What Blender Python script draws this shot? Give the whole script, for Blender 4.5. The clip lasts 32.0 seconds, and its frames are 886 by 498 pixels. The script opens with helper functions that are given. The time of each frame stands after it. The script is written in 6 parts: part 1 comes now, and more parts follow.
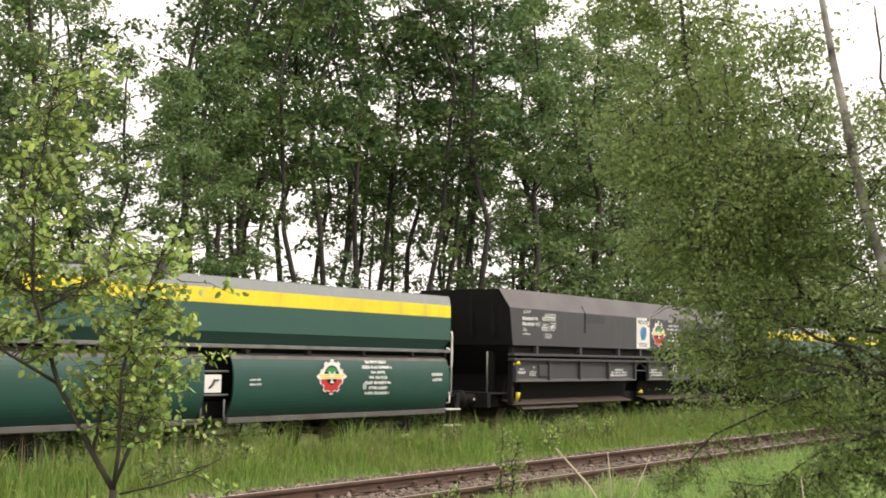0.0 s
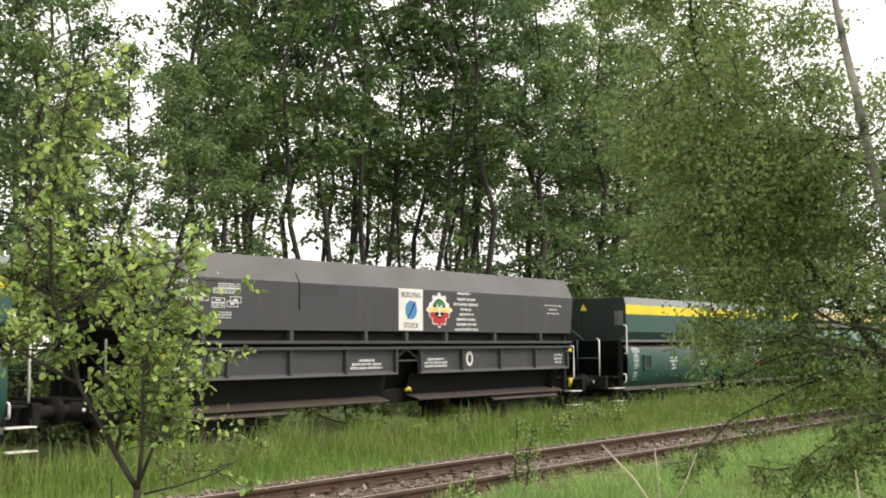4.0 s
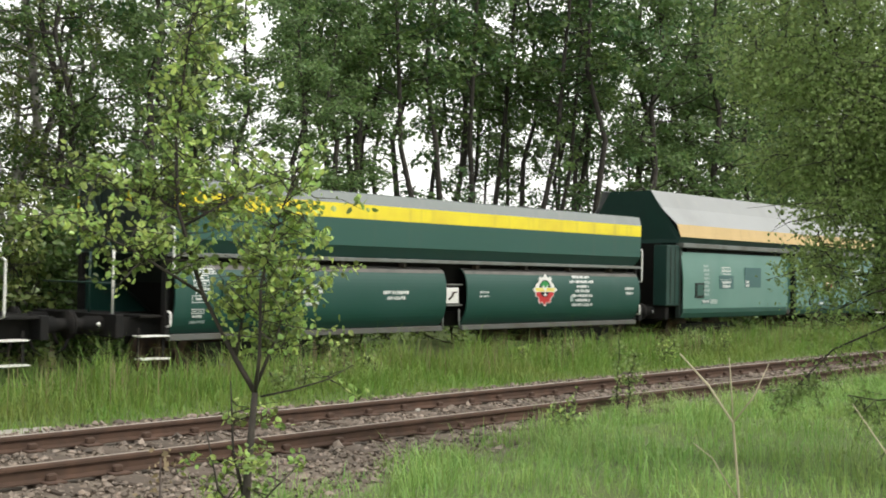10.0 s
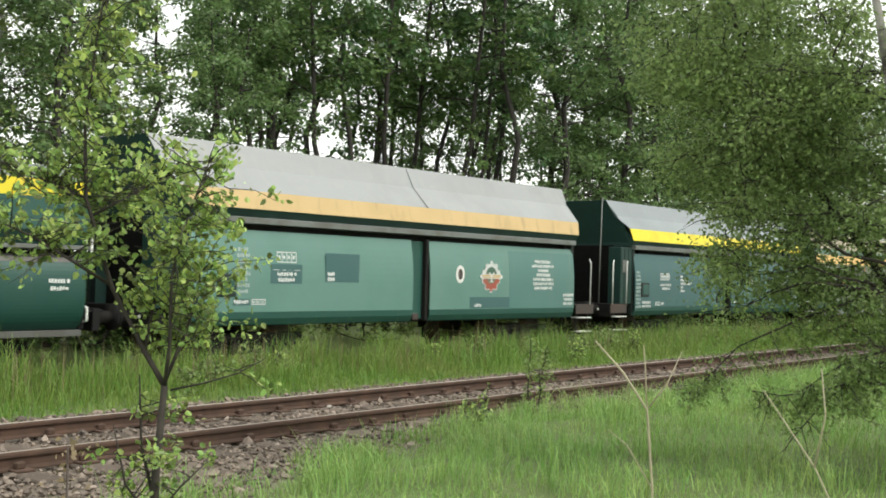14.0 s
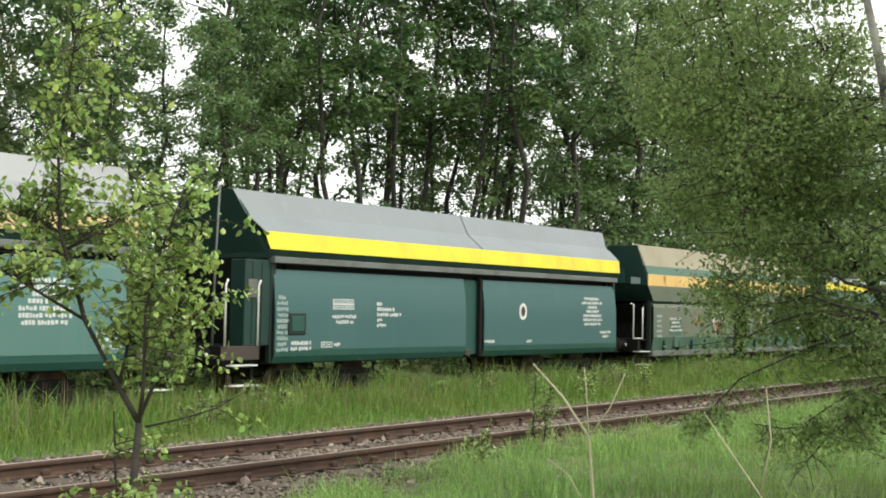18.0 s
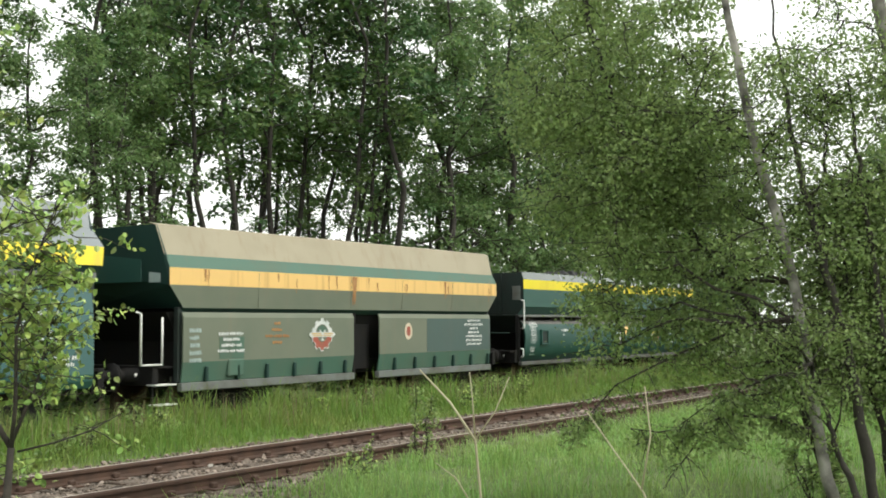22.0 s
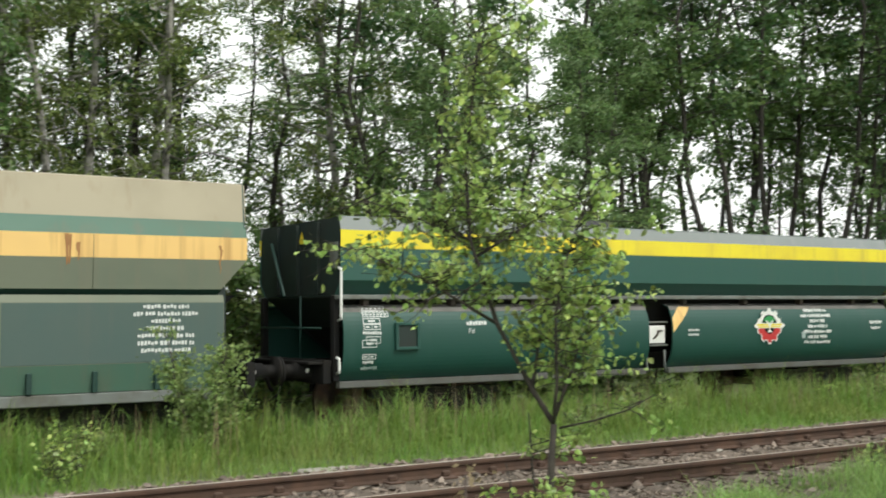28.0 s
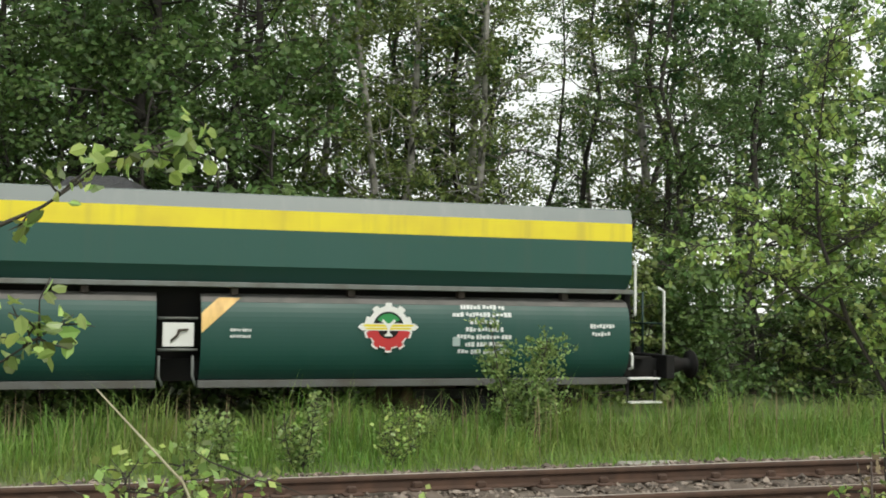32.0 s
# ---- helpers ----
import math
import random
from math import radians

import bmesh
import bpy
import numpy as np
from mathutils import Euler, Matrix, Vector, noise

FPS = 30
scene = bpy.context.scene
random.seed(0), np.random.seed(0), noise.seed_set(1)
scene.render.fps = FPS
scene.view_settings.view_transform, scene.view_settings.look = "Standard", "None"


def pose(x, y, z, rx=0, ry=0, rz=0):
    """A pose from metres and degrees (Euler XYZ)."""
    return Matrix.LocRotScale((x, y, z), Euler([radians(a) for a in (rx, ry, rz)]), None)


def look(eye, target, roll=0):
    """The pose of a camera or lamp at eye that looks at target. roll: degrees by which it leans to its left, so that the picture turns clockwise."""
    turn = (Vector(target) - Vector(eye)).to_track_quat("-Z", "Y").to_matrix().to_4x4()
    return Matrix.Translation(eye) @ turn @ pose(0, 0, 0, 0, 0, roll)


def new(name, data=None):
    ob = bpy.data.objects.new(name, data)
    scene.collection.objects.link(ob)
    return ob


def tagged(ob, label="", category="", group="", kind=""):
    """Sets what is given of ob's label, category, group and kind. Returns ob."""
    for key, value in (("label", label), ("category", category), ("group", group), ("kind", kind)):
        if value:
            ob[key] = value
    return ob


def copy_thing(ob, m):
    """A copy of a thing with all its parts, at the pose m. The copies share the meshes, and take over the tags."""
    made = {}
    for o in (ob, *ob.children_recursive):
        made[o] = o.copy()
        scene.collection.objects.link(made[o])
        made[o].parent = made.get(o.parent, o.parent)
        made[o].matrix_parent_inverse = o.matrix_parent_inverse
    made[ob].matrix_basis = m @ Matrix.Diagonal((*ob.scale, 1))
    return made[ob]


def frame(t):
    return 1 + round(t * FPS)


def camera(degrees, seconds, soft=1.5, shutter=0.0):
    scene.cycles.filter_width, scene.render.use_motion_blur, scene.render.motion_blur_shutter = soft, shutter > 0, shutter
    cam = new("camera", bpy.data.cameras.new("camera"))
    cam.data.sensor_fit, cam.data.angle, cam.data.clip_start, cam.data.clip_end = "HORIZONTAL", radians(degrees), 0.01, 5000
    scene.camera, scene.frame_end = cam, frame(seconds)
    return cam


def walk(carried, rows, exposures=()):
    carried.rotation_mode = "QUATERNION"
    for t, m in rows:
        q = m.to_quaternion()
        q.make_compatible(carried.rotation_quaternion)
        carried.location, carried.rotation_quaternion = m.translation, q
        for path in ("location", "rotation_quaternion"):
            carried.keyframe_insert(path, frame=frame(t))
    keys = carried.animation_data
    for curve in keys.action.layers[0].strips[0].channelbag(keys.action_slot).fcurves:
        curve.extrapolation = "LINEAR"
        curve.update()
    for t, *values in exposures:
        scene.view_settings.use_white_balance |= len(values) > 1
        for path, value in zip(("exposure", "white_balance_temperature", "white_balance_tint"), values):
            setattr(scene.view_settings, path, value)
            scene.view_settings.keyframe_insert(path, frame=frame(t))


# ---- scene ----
cam = camera(42.49, 32.0, soft=1.8, shutter=0.2)
# seconds, place, yaw, pitch, roll: a camera held in the hand, turning after the train
PATH = [
    (0.0, 0.098, 0.021, 1.604, -53.04, 5.53, -0.87),
    (0.5, 0.071, 0.048, 1.599, -54.43, 5.76, -1.33),
    (1.0, 0.027, 0.027, 1.591, -54.06, 5.23, 0.12),
    (1.5, 0.025, 0.028, 1.610, -53.05, 5.83, 1.40),
    (2.0, 0.021, 0.030, 1.612, -53.27, 5.32, 1.06),
    (2.5, 0.001, 0.042, 1.640, -53.30, 5.65, 0.76),
    (4.5, 0.105, 0.137, 1.603, -51.79, 4.29, 0.20),
    (5.0, 0.124, 0.207, 1.584, -48.73, 3.05, 0.11),
    (5.5, 0.090, 0.187, 1.583, -41.60, 3.43, 0.38),
    (6.0, 0.116, 0.297, 1.595, -33.66, 3.04, 0.38),
    (6.5, 0.026, 0.182, 1.595, -29.97, 3.27, 0.39),
    (7.0, -0.046, 0.070, 1.617, -29.68, 3.09, 0.46),
    (7.5, -0.053, 0.071, 1.619, -29.63, 3.04, 0.05),
    (8.0, -0.077, 0.040, 1.618, -29.68, 3.31, -0.61),
    (8.5, -0.075, -0.025, 1.615, -33.85, 2.70, -0.75),
    (9.0, -0.090, -0.081, 1.617, -39.05, 2.52, -1.22),
    (9.5, -0.063, -0.062, 1.606, -43.63, 2.01, -1.54),
    (10.0, -0.069, -0.060, 1.599, -47.31, 1.12, -1.13),
    (10.5, -0.065, -0.036, 1.593, -48.51, 0.71, -1.23),
    (11.0, -0.058, -0.020, 1.595, -49.78, 1.02, -1.26),
    (11.5, -0.048, -0.001, 1.596, -51.49, 1.79, -1.65),
    (12.0, -0.041, 0.009, 1.591, -52.18, 1.57, -1.35),
    (12.5, -0.048, -0.001, 1.590, -51.27, 1.32, -1.76),
    (13.0, -0.022, 0.029, 1.595, -51.03, 1.12, -1.75),
    (13.5, -0.052, -0.014, 1.589, -51.72, 2.30, -1.47),
    (14.0, -0.067, -0.044, 1.575, -51.71, 1.14, -1.63),
    (14.5, -0.049, -0.018, 1.586, -52.39, 1.76, -0.54),
    (15.0, -0.013, -0.050, 1.583, -53.02, 1.70, 0.10),
    (15.5, -0.024, -0.198, 1.565, -51.98, 3.21, -0.49),
    (17.5, 0.059, -0.046, 1.607, -51.22, 3.85, -0.99),
    (18.0, 0.135, -0.097, 1.544, -50.93, 3.04, -1.03),
    (18.5, 0.192, -0.100, 1.518, -49.99, 2.71, -1.03),
    (19.0, 0.205, -0.045, 1.572, -54.35, 2.54, -1.04),
    (19.5, 0.160, -0.072, 1.543, -55.34, 4.63, -0.22),
    (20.0, 0.169, -0.078, 1.543, -57.52, 3.87, -1.84),
    (20.5, 0.117, -0.095, 1.551, -57.22, 3.70, -2.04),
    (21.0, 0.028, -0.148, 1.544, -58.37, 5.22, 0.13),
    (21.5, 0.130, -0.091, 1.536, -57.15, 4.01, 0.93),
    (22.0, 0.107, -0.100, 1.529, -57.02, 3.84, 0.39),
    (22.5, 0.114, -0.092, 1.527, -57.38, 3.47, 0.26),
    (23.0, 0.092, -0.105, 1.524, -57.68, 3.05, 0.32),
    (23.5, 0.096, -0.092, 1.522, -57.88, 3.02, 0.03),
    (24.0, 0.095, -0.096, 1.523, -58.00, 2.73, 0.63),
    (24.5, 0.103, -0.102, 1.524, -57.61, 2.93, 0.90),
    (26.5, 0.120, -0.079, 1.522, -55.30, 2.94, 1.22),
    (27.0, 0.099, -0.072, 1.523, -50.46, 3.06, 1.35),
    (27.5, 0.054, -0.002, 1.525, -41.93, 4.21, 1.22),
    (28.0, 0.012, 0.085, 1.516, -32.89, 3.26, 0.47),
    (28.5, -0.046, 0.119, 1.518, -26.14, 2.42, -0.39),
    (29.0, -0.160, 0.022, 1.514, -21.89, 3.37, -1.03),
    (29.5, -0.234, -0.052, 1.502, -19.58, 3.63, -0.54),
    (30.0, -0.243, -0.060, 1.502, -19.72, 3.77, -0.03),
    (30.5, -0.224, -0.017, 1.505, -19.19, 2.93, -0.04),
    (31.0, -0.247, -0.026, 1.502, -18.73, 2.90, -0.21),
    (31.5, -0.260, -0.010, 1.517, -18.29, 2.89, -0.34),
    (32.0, -0.312, -0.033, 1.508, -17.95, 2.97, -0.74),
]
walk(cam, [(t, pose(x, y, z, 90 + pitch, roll, yaw)) for t, x, y, z, yaw, pitch, roll in PATH], [(0, 0.12, 6950, 18), (3, 0.1, 6800, 15), (7, 0.0, 6500, 9.5), (10, 0.0, 6450, 8.5), (14, 0.02, 6400, 6), (20, 0.02, 6400, 6), (26, 0.02, 6350, 5), (28, -0.06, 6350, 5), (29.5, -0.24, 6350, 5), (32, -0.25, 6350, 5)])

# seconds and the metres that the train has rolled to the left
ROLLED = [(0, 0.00), (2, 5.53), (4, 11.17), (6, 17.05), (8, 23.14), (10, 29.46), (12, 36.03), (14, 42.81), (16, 49.71), (18, 56.58), (20, 63.34), (22, 69.96), (24, 76.54), (26, 83.22), (28, 90.04), (30, 96.89), (32, 103.65)]

# ---- light: overcast sky above an open strip between woods ----
world = bpy.data.worlds.new("sky")
scene.world = world
world.use_nodes = True
wn = world.node_tree
wn.nodes.clear()
sky = wn.nodes.new("ShaderNodeTexSky")
sky.sky_type, sky.sun_disc = "NISHITA", False
sky.sun_elevation, sky.sun_rotation = radians(48), radians(160)
sky.air_density, sky.dust_density = 1.0, 4.0
SKY = 0.115
cloud = wn.nodes.new("ShaderNodeMix")
cloud.data_type = "RGBA"
cloud.inputs["Factor"].default_value = 0.85
wn.links.new(sky.outputs["Color"], cloud.inputs["A"])
cloud.inputs["B"].default_value = (14.2, 14.0, 13.5, 1)
back = wn.nodes.new("ShaderNodeBackground")
back.inputs["Strength"].default_value = SKY
wn.links.new(cloud.outputs["Result"], back.inputs["Color"])
wout = wn.nodes.new("ShaderNodeOutputWorld")
wn.links.new(back.outputs["Background"], wout.inputs["Surface"])
sun_data = bpy.data.lights.new("sun", "SUN")
sun_data.energy, sun_data.angle, sun_data.color = 2.1, radians(14), (1.0, 0.95, 0.86)
sun_lamp = new("sun", sun_data)
sun_lamp.matrix_world = look((0, 0, 0), (-0.25, 0.62, -0.78))


# ---- materials ----
def material(name, color, rough=0.6, metal=0.0, spots=None, amount=0.3, scale=2.0, grain=60.0, bump=0.15, streak=None, leaf=0.0, spread=0.0, island=False, hue=0.0, coat=0.0, spec=0.5):
    """A surface with variation at two scales: spots of a second colour, fine grain, relief; streak: colour of runs down the surface."""
    m = bpy.data.materials.new(name)
    m.use_nodes = True
    t = m.node_tree
    n, l = t.nodes, t.links
    b = n["Principled BSDF"]
    b.inputs["Roughness"].default_value, b.inputs["Metallic"].default_value = rough, metal
    b.inputs["Coat Weight"].default_value = coat
    b.inputs["Specular IOR Level"].default_value = spec
    co = n.new("ShaderNodeTexCoord")
    big = n.new("ShaderNodeTexNoise")
    big.inputs["Scale"].default_value, big.inputs["Detail"].default_value = scale, 6
    l.new(co.outputs["Object"], big.inputs["Vector"])
    ramp = n.new("ShaderNodeMapRange")
    ramp.inputs["From Min"].default_value, ramp.inputs["From Max"].default_value = 0.42, 0.72
    ramp.inputs["To Max"].default_value = amount
    l.new(big.outputs["Fac"], ramp.inputs["Value"])
    mix = n.new("ShaderNodeMix")
    mix.data_type = "RGBA"
    mix.inputs["A"].default_value = (*color, 1)
    mix.inputs["B"].default_value = (*(spots or [c * 0.6 for c in color]), 1)
    l.new(ramp.outputs["Result"], mix.inputs["Factor"])
    out = mix.outputs["Result"]
    if streak:
        mp = n.new("ShaderNodeMapping")
        mp.inputs["Scale"].default_value = (3.1, 3.1, 0.18)
        l.new(co.outputs["Object"], mp.inputs["Vector"])
        run = n.new("ShaderNodeTexNoise")
        run.inputs["Scale"].default_value, run.inputs["Detail"].default_value = 1.6, 5
        l.new(mp.outputs["Vector"], run.inputs["Vector"])
        rr = n.new("ShaderNodeMapRange")
        rr.inputs["From Min"].default_value, rr.inputs["From Max"].default_value = 0.55, 0.75
        rr.inputs["To Max"].default_value = streak[1]
        l.new(run.outputs["Fac"], rr.inputs["Value"])
        m2 = n.new("ShaderNodeMix")
        m2.data_type = "RGBA"
        l.new(out, m2.inputs["A"])
        m2.inputs["B"].default_value = (*streak[0], 1)
        l.new(rr.outputs["Result"], m2.inputs["Factor"])
        out = m2.outputs["Result"]
    fine = n.new("ShaderNodeTexNoise")
    fine.inputs["Scale"].default_value, fine.inputs["Detail"].default_value = grain, 3
    l.new(co.outputs["Object"], fine.inputs["Vector"])
    if spread:
        info = n.new("ShaderNodeNewGeometry") if island else n.new("ShaderNodeObjectInfo")
        hs = n.new("ShaderNodeHueSaturation")
        v = n.new("ShaderNodeMapRange")
        v.inputs["To Min"].default_value, v.inputs["To Max"].default_value = 1 - spread, 1 + spread
        l.new(info.outputs["Random Per Island" if island else "Random"], v.inputs["Value"])
        l.new(v.outputs["Result"], hs.inputs["Value"])
        if hue:
            h = n.new("ShaderNodeMapRange")
            h.inputs["To Min"].default_value, h.inputs["To Max"].default_value = 0.5 - hue, 0.5 + hue
            mul = n.new("ShaderNodeMath")
            mul.operation = "MULTIPLY"
            mul.inputs[1].default_value = 7.31
            fr = n.new("ShaderNodeMath")
            fr.operation = "FRACT"
            l.new(info.outputs["Random Per Island" if island else "Random"], mul.inputs[0])
            l.new(mul.outputs[0], fr.inputs[0])
            l.new(fr.outputs[0], h.inputs["Value"])
            l.new(h.outputs["Result"], hs.inputs["Hue"])
        l.new(out, hs.inputs["Color"])
        out = hs.outputs["Color"]
    l.new(out, b.inputs["Base Color"])
    if bump:
        bp = n.new("ShaderNodeBump")
        bp.inputs["Strength"].default_value, bp.inputs["Distance"].default_value = bump, 0.01
        l.new(fine.outputs["Fac"], bp.inputs["Height"])
        l.new(bp.outputs["Normal"], b.inputs["Normal"])
    rg = n.new("ShaderNodeMapRange")
    rg.inputs["To Min"].default_value, rg.inputs["To Max"].default_value = max(rough - 0.12, 0.02), min(rough + 0.15, 1)
    l.new(big.outputs["Fac"], rg.inputs["Value"])
    l.new(rg.outputs["Result"], b.inputs["Roughness"])
    if leaf:
        tr = n.new("ShaderNodeBsdfTranslucent")
        l.new(out, tr.inputs["Color"])
        ms = n.new("ShaderNodeMixShader")
        ms.inputs["Fac"].default_value = leaf
        l.new(b.outputs["BSDF"], ms.inputs[1])
        l.new(tr.outputs["BSDF"], ms.inputs[2])
        l.new(ms.outputs["Shader"], n["Material Output"].inputs["Surface"])
    return m


RUST = (0.16, 0.075, 0.035)
M = dict(
    green=material("green_paint", (0.024, 0.087, 0.069), 0.42, spots=(0.028, 0.092, 0.077), amount=0.5, scale=1.1, streak=((0.05, 0.09, 0.07), 0.3), bump=0.04),
    barrel=material("dark_green_paint", (0.012, 0.064, 0.049), 0.46, spots=(0.018, 0.073, 0.06), amount=0.5, scale=1.3, streak=((0.04, 0.08, 0.07), 0.25), bump=0.03),
    faded=material("faded_green_paint", (0.13, 0.25, 0.215), 0.5, spots=(0.095, 0.21, 0.175), amount=0.6, scale=0.8, streak=((0.15, 0.22, 0.19), 0.3), bump=0.04),
    washed=material("washed_teal_paint", (0.088, 0.195, 0.178), 0.5, spots=(0.11, 0.22, 0.19), amount=0.6, scale=0.9, streak=((0.15, 0.22, 0.19), 0.3), bump=0.04),
    petrol=material("petrol_green_paint", (0.052, 0.128, 0.125), 0.5, spots=(0.066, 0.138, 0.135), amount=0.5, scale=0.8, streak=((0.09, 0.14, 0.13), 0.3), bump=0.04),
    olive=material("grey_olive_paint", (0.16, 0.18, 0.13), 0.65, spots=(0.12, 0.15, 0.11), amount=0.6, scale=0.9, streak=((0.2, 0.17, 0.12), 0.35), bump=0.06),
    midgreen=material("weathered_green_paint", (0.065, 0.14, 0.10), 0.6, spots=(0.10, 0.13, 0.09), amount=0.6, scale=1.2, streak=((0.14, 0.12, 0.08), 0.35), bump=0.05),
    # dark green of ends and ribs; also stands for shade on the under-eave sheets
    deep=material("deep_green_paint_and_eave_shade", (0.012, 0.045, 0.035), 0.5, spots=(0.01, 0.03, 0.026), amount=0.6, scale=1.5, bump=0.05),
    # near-black green for end walls, covers and hatches
    blackgreen=material("blackish_green_steel", (0.012, 0.024, 0.02), 0.6, spots=(0.02, 0.018, 0.014), amount=0.6, scale=2, bump=0.1),
    yellow=material("yellow_paint", (0.80, 0.67, 0.03), 0.5, spots=(0.62, 0.46, 0.05), amount=0.5, scale=1.6, streak=((0.42, 0.33, 0.08), 0.35), bump=0.03),
    orange=material("orange_paint", (0.80, 0.53, 0.19), 0.55, spots=(0.72, 0.47, 0.18), amount=0.5, scale=1.4, streak=((0.34, 0.17, 0.05), 0.55), bump=0.04),
    bluegrey=material("blue_grey_roof_sheet", (0.20, 0.225, 0.235), 0.4, spec=0.8, spots=(0.165, 0.185, 0.19), amount=0.6, scale=0.7, streak=((0.27, 0.28, 0.27), 0.3), bump=0.05),
    paleorange=material("sun_bleached_orange_paint", (0.58, 0.42, 0.20), 0.6, spots=(0.50, 0.36, 0.17), amount=0.7, scale=1.0, streak=((0.36, 0.25, 0.13), 0.6), bump=0.04),
    roofgrey=material("grey_roof_sheet", (0.27, 0.28, 0.28), 0.42, spec=0.8, spots=(0.21, 0.22, 0.21), amount=0.6, scale=0.7, streak=((0.33, 0.32, 0.29), 0.4), bump=0.05),
    rooftan=material("dusty_tan_roof_sheet", (0.36, 0.32, 0.23), 0.75, spots=(0.27, 0.24, 0.17), amount=0.6, scale=0.8, streak=((0.24, 0.17, 0.1), 0.4), bump=0.08),
    topgrey=material("grey_green_top_band", (0.20, 0.225, 0.215), 0.22, spec=1.0, spots=(0.16, 0.185, 0.175), amount=0.6, scale=0.9, streak=((0.3, 0.3, 0.28), 0.25), bump=0.04),
    edge=material("grey_steel_edge", (0.16, 0.175, 0.165), 0.55, spots=(0.09, 0.08, 0.06), amount=0.7, scale=3, bump=0.1),
    sill=material("dirty_steel_sill", (0.10, 0.102, 0.095), 0.65, spots=(0.07, 0.06, 0.048), amount=0.7, scale=3, bump=0.1),
    dust=material("coal_dust_on_paint", (0.17, 0.16, 0.15), 0.85, spots=(0.10, 0.105, 0.095), amount=0.7, scale=2.5, streak=((0.06, 0.09, 0.075), 0.5), bump=0.15),
    anthracite=material("anthracite_paint", (0.051, 0.052, 0.058), 0.5, spots=(0.066, 0.065, 0.069), amount=0.5, scale=0.9, streak=((0.1, 0.09, 0.08), 0.3), bump=0.05),
    dustydark=material("dust_covered_dark_paint", (0.125, 0.12, 0.122), 0.7, spots=(0.09, 0.086, 0.085), amount=0.6, scale=1.0, bump=0.06),
    darkgrey=material("dark_grey_repaint", (0.04, 0.041, 0.046), 0.55, spots=(0.052, 0.052, 0.056), amount=0.6, scale=2, bump=0.05),
    slate=material("slate_green_paint", (0.066, 0.108, 0.098), 0.6, spots=(0.085, 0.115, 0.1), amount=0.6, scale=1.2, streak=((0.12, 0.12, 0.1), 0.3), bump=0.05),
    tanring=material("faded_tan_paint", (0.68, 0.6, 0.46), 0.6, spots=(0.42, 0.33, 0.22), amount=0.6, scale=6, bump=0.0),
    coal=material("lump_coal", (0.018, 0.018, 0.02), 0.55, spots=(0.035, 0.034, 0.034), amount=0.8, scale=9, grain=20, bump=0.9),
    black=material("black_underframe", (0.012, 0.012, 0.012), 0.75, spec=0.2, spots=(0.021, 0.018, 0.015), amount=0.7, scale=3, bump=0.2),
    brownsteel=material("brown_dusty_steel", (0.058, 0.047, 0.041), 0.7, spots=(0.10, 0.06, 0.04), amount=0.5, scale=2.5, bump=0.15),
    wheel=material("wheel_steel", (0.05, 0.035, 0.028), 0.6, 0.4, spots=RUST, amount=0.6, scale=4, bump=0.15),
    white=material("white_paint", (0.78, 0.78, 0.75), 0.5, spots=(0.6, 0.6, 0.56), amount=0.4, scale=3, bump=0.03),
    lettering=material("white_lettering", (0.66, 0.68, 0.66), 0.55, spots=(0.45, 0.5, 0.48), amount=0.6, scale=5, bump=0.0),
    fadedlettering=material("faded_lettering", (0.36, 0.44, 0.42), 0.6, spots=(0.26, 0.34, 0.32), amount=0.6, scale=5, bump=0.0),
    fadedred=material("faded_red_paint", (0.36, 0.09, 0.06), 0.6, spots=(0.25, 0.14, 0.09), amount=0.6, scale=5, bump=0.0),
    ruststain=material("rust_stain", (0.34, 0.17, 0.07), 0.85, spots=(0.48, 0.28, 0.11), amount=0.7, scale=7, bump=0.1),
    red=material("red_paint", (0.5, 0.03, 0.03), 0.5, amount=0.4, bump=0.0),
    leafgreen=material("bright_green_paint", (0.03, 0.26, 0.07), 0.5, amount=0.3, bump=0.0),
    blue=material("blue_paint", (0.06, 0.25, 0.5), 0.5, amount=0.3, bump=0.0),
    rail=material("rusty_rail", (0.062, 0.036, 0.024), 0.85, 0.0, spots=(0.115, 0.064, 0.042), amount=0.7, scale=5, bump=0.25),
    railtop=material("worn_rail_head", (0.34, 0.29, 0.25), 0.5, 0.3, spots=(0.2, 0.15, 0.11), amount=0.6, scale=2, bump=0.1),
    # paler copy of the worn head: the sky's glint is in its colour
    railglint=material("worn_rail_head_with_glint", (0.46, 0.41, 0.37), 0.5, 0.25, spots=(0.28, 0.22, 0.17), amount=0.6, scale=3, bump=0.1),
    sleeper=material("weathered_sleeper_wood", (0.095, 0.07, 0.052), 0.9, spots=(0.15, 0.125, 0.1), amount=0.7, scale=4, grain=30, bump=0.6, spread=0.25),
    stone=material("ballast_stone", (0.205, 0.17, 0.14), 0.9, spots=(0.12, 0.085, 0.06), amount=0.7, scale=14, bump=0.4, spread=0.62, island=True),
    concrete=material("weathered_concrete", (0.36, 0.34, 0.3), 0.9, spots=(0.22, 0.2, 0.17), amount=0.7, scale=5, bump=0.4),
    bark=material("grey_brown_bark", (0.038, 0.033, 0.028), 0.9, spots=(0.075, 0.067, 0.056), amount=0.7, scale=6, grain=25, bump=0.8),
    birch=material("birch_bark", (0.36, 0.34, 0.31), 0.8, spots=(0.05, 0.045, 0.04), amount=1.0, scale=5.5, grain=25, bump=0.4),
    twig=material("dark_twig_bark", (0.03, 0.025, 0.02), 0.9, spots=(0.09, 0.075, 0.06), amount=0.6, scale=9, bump=0.4),
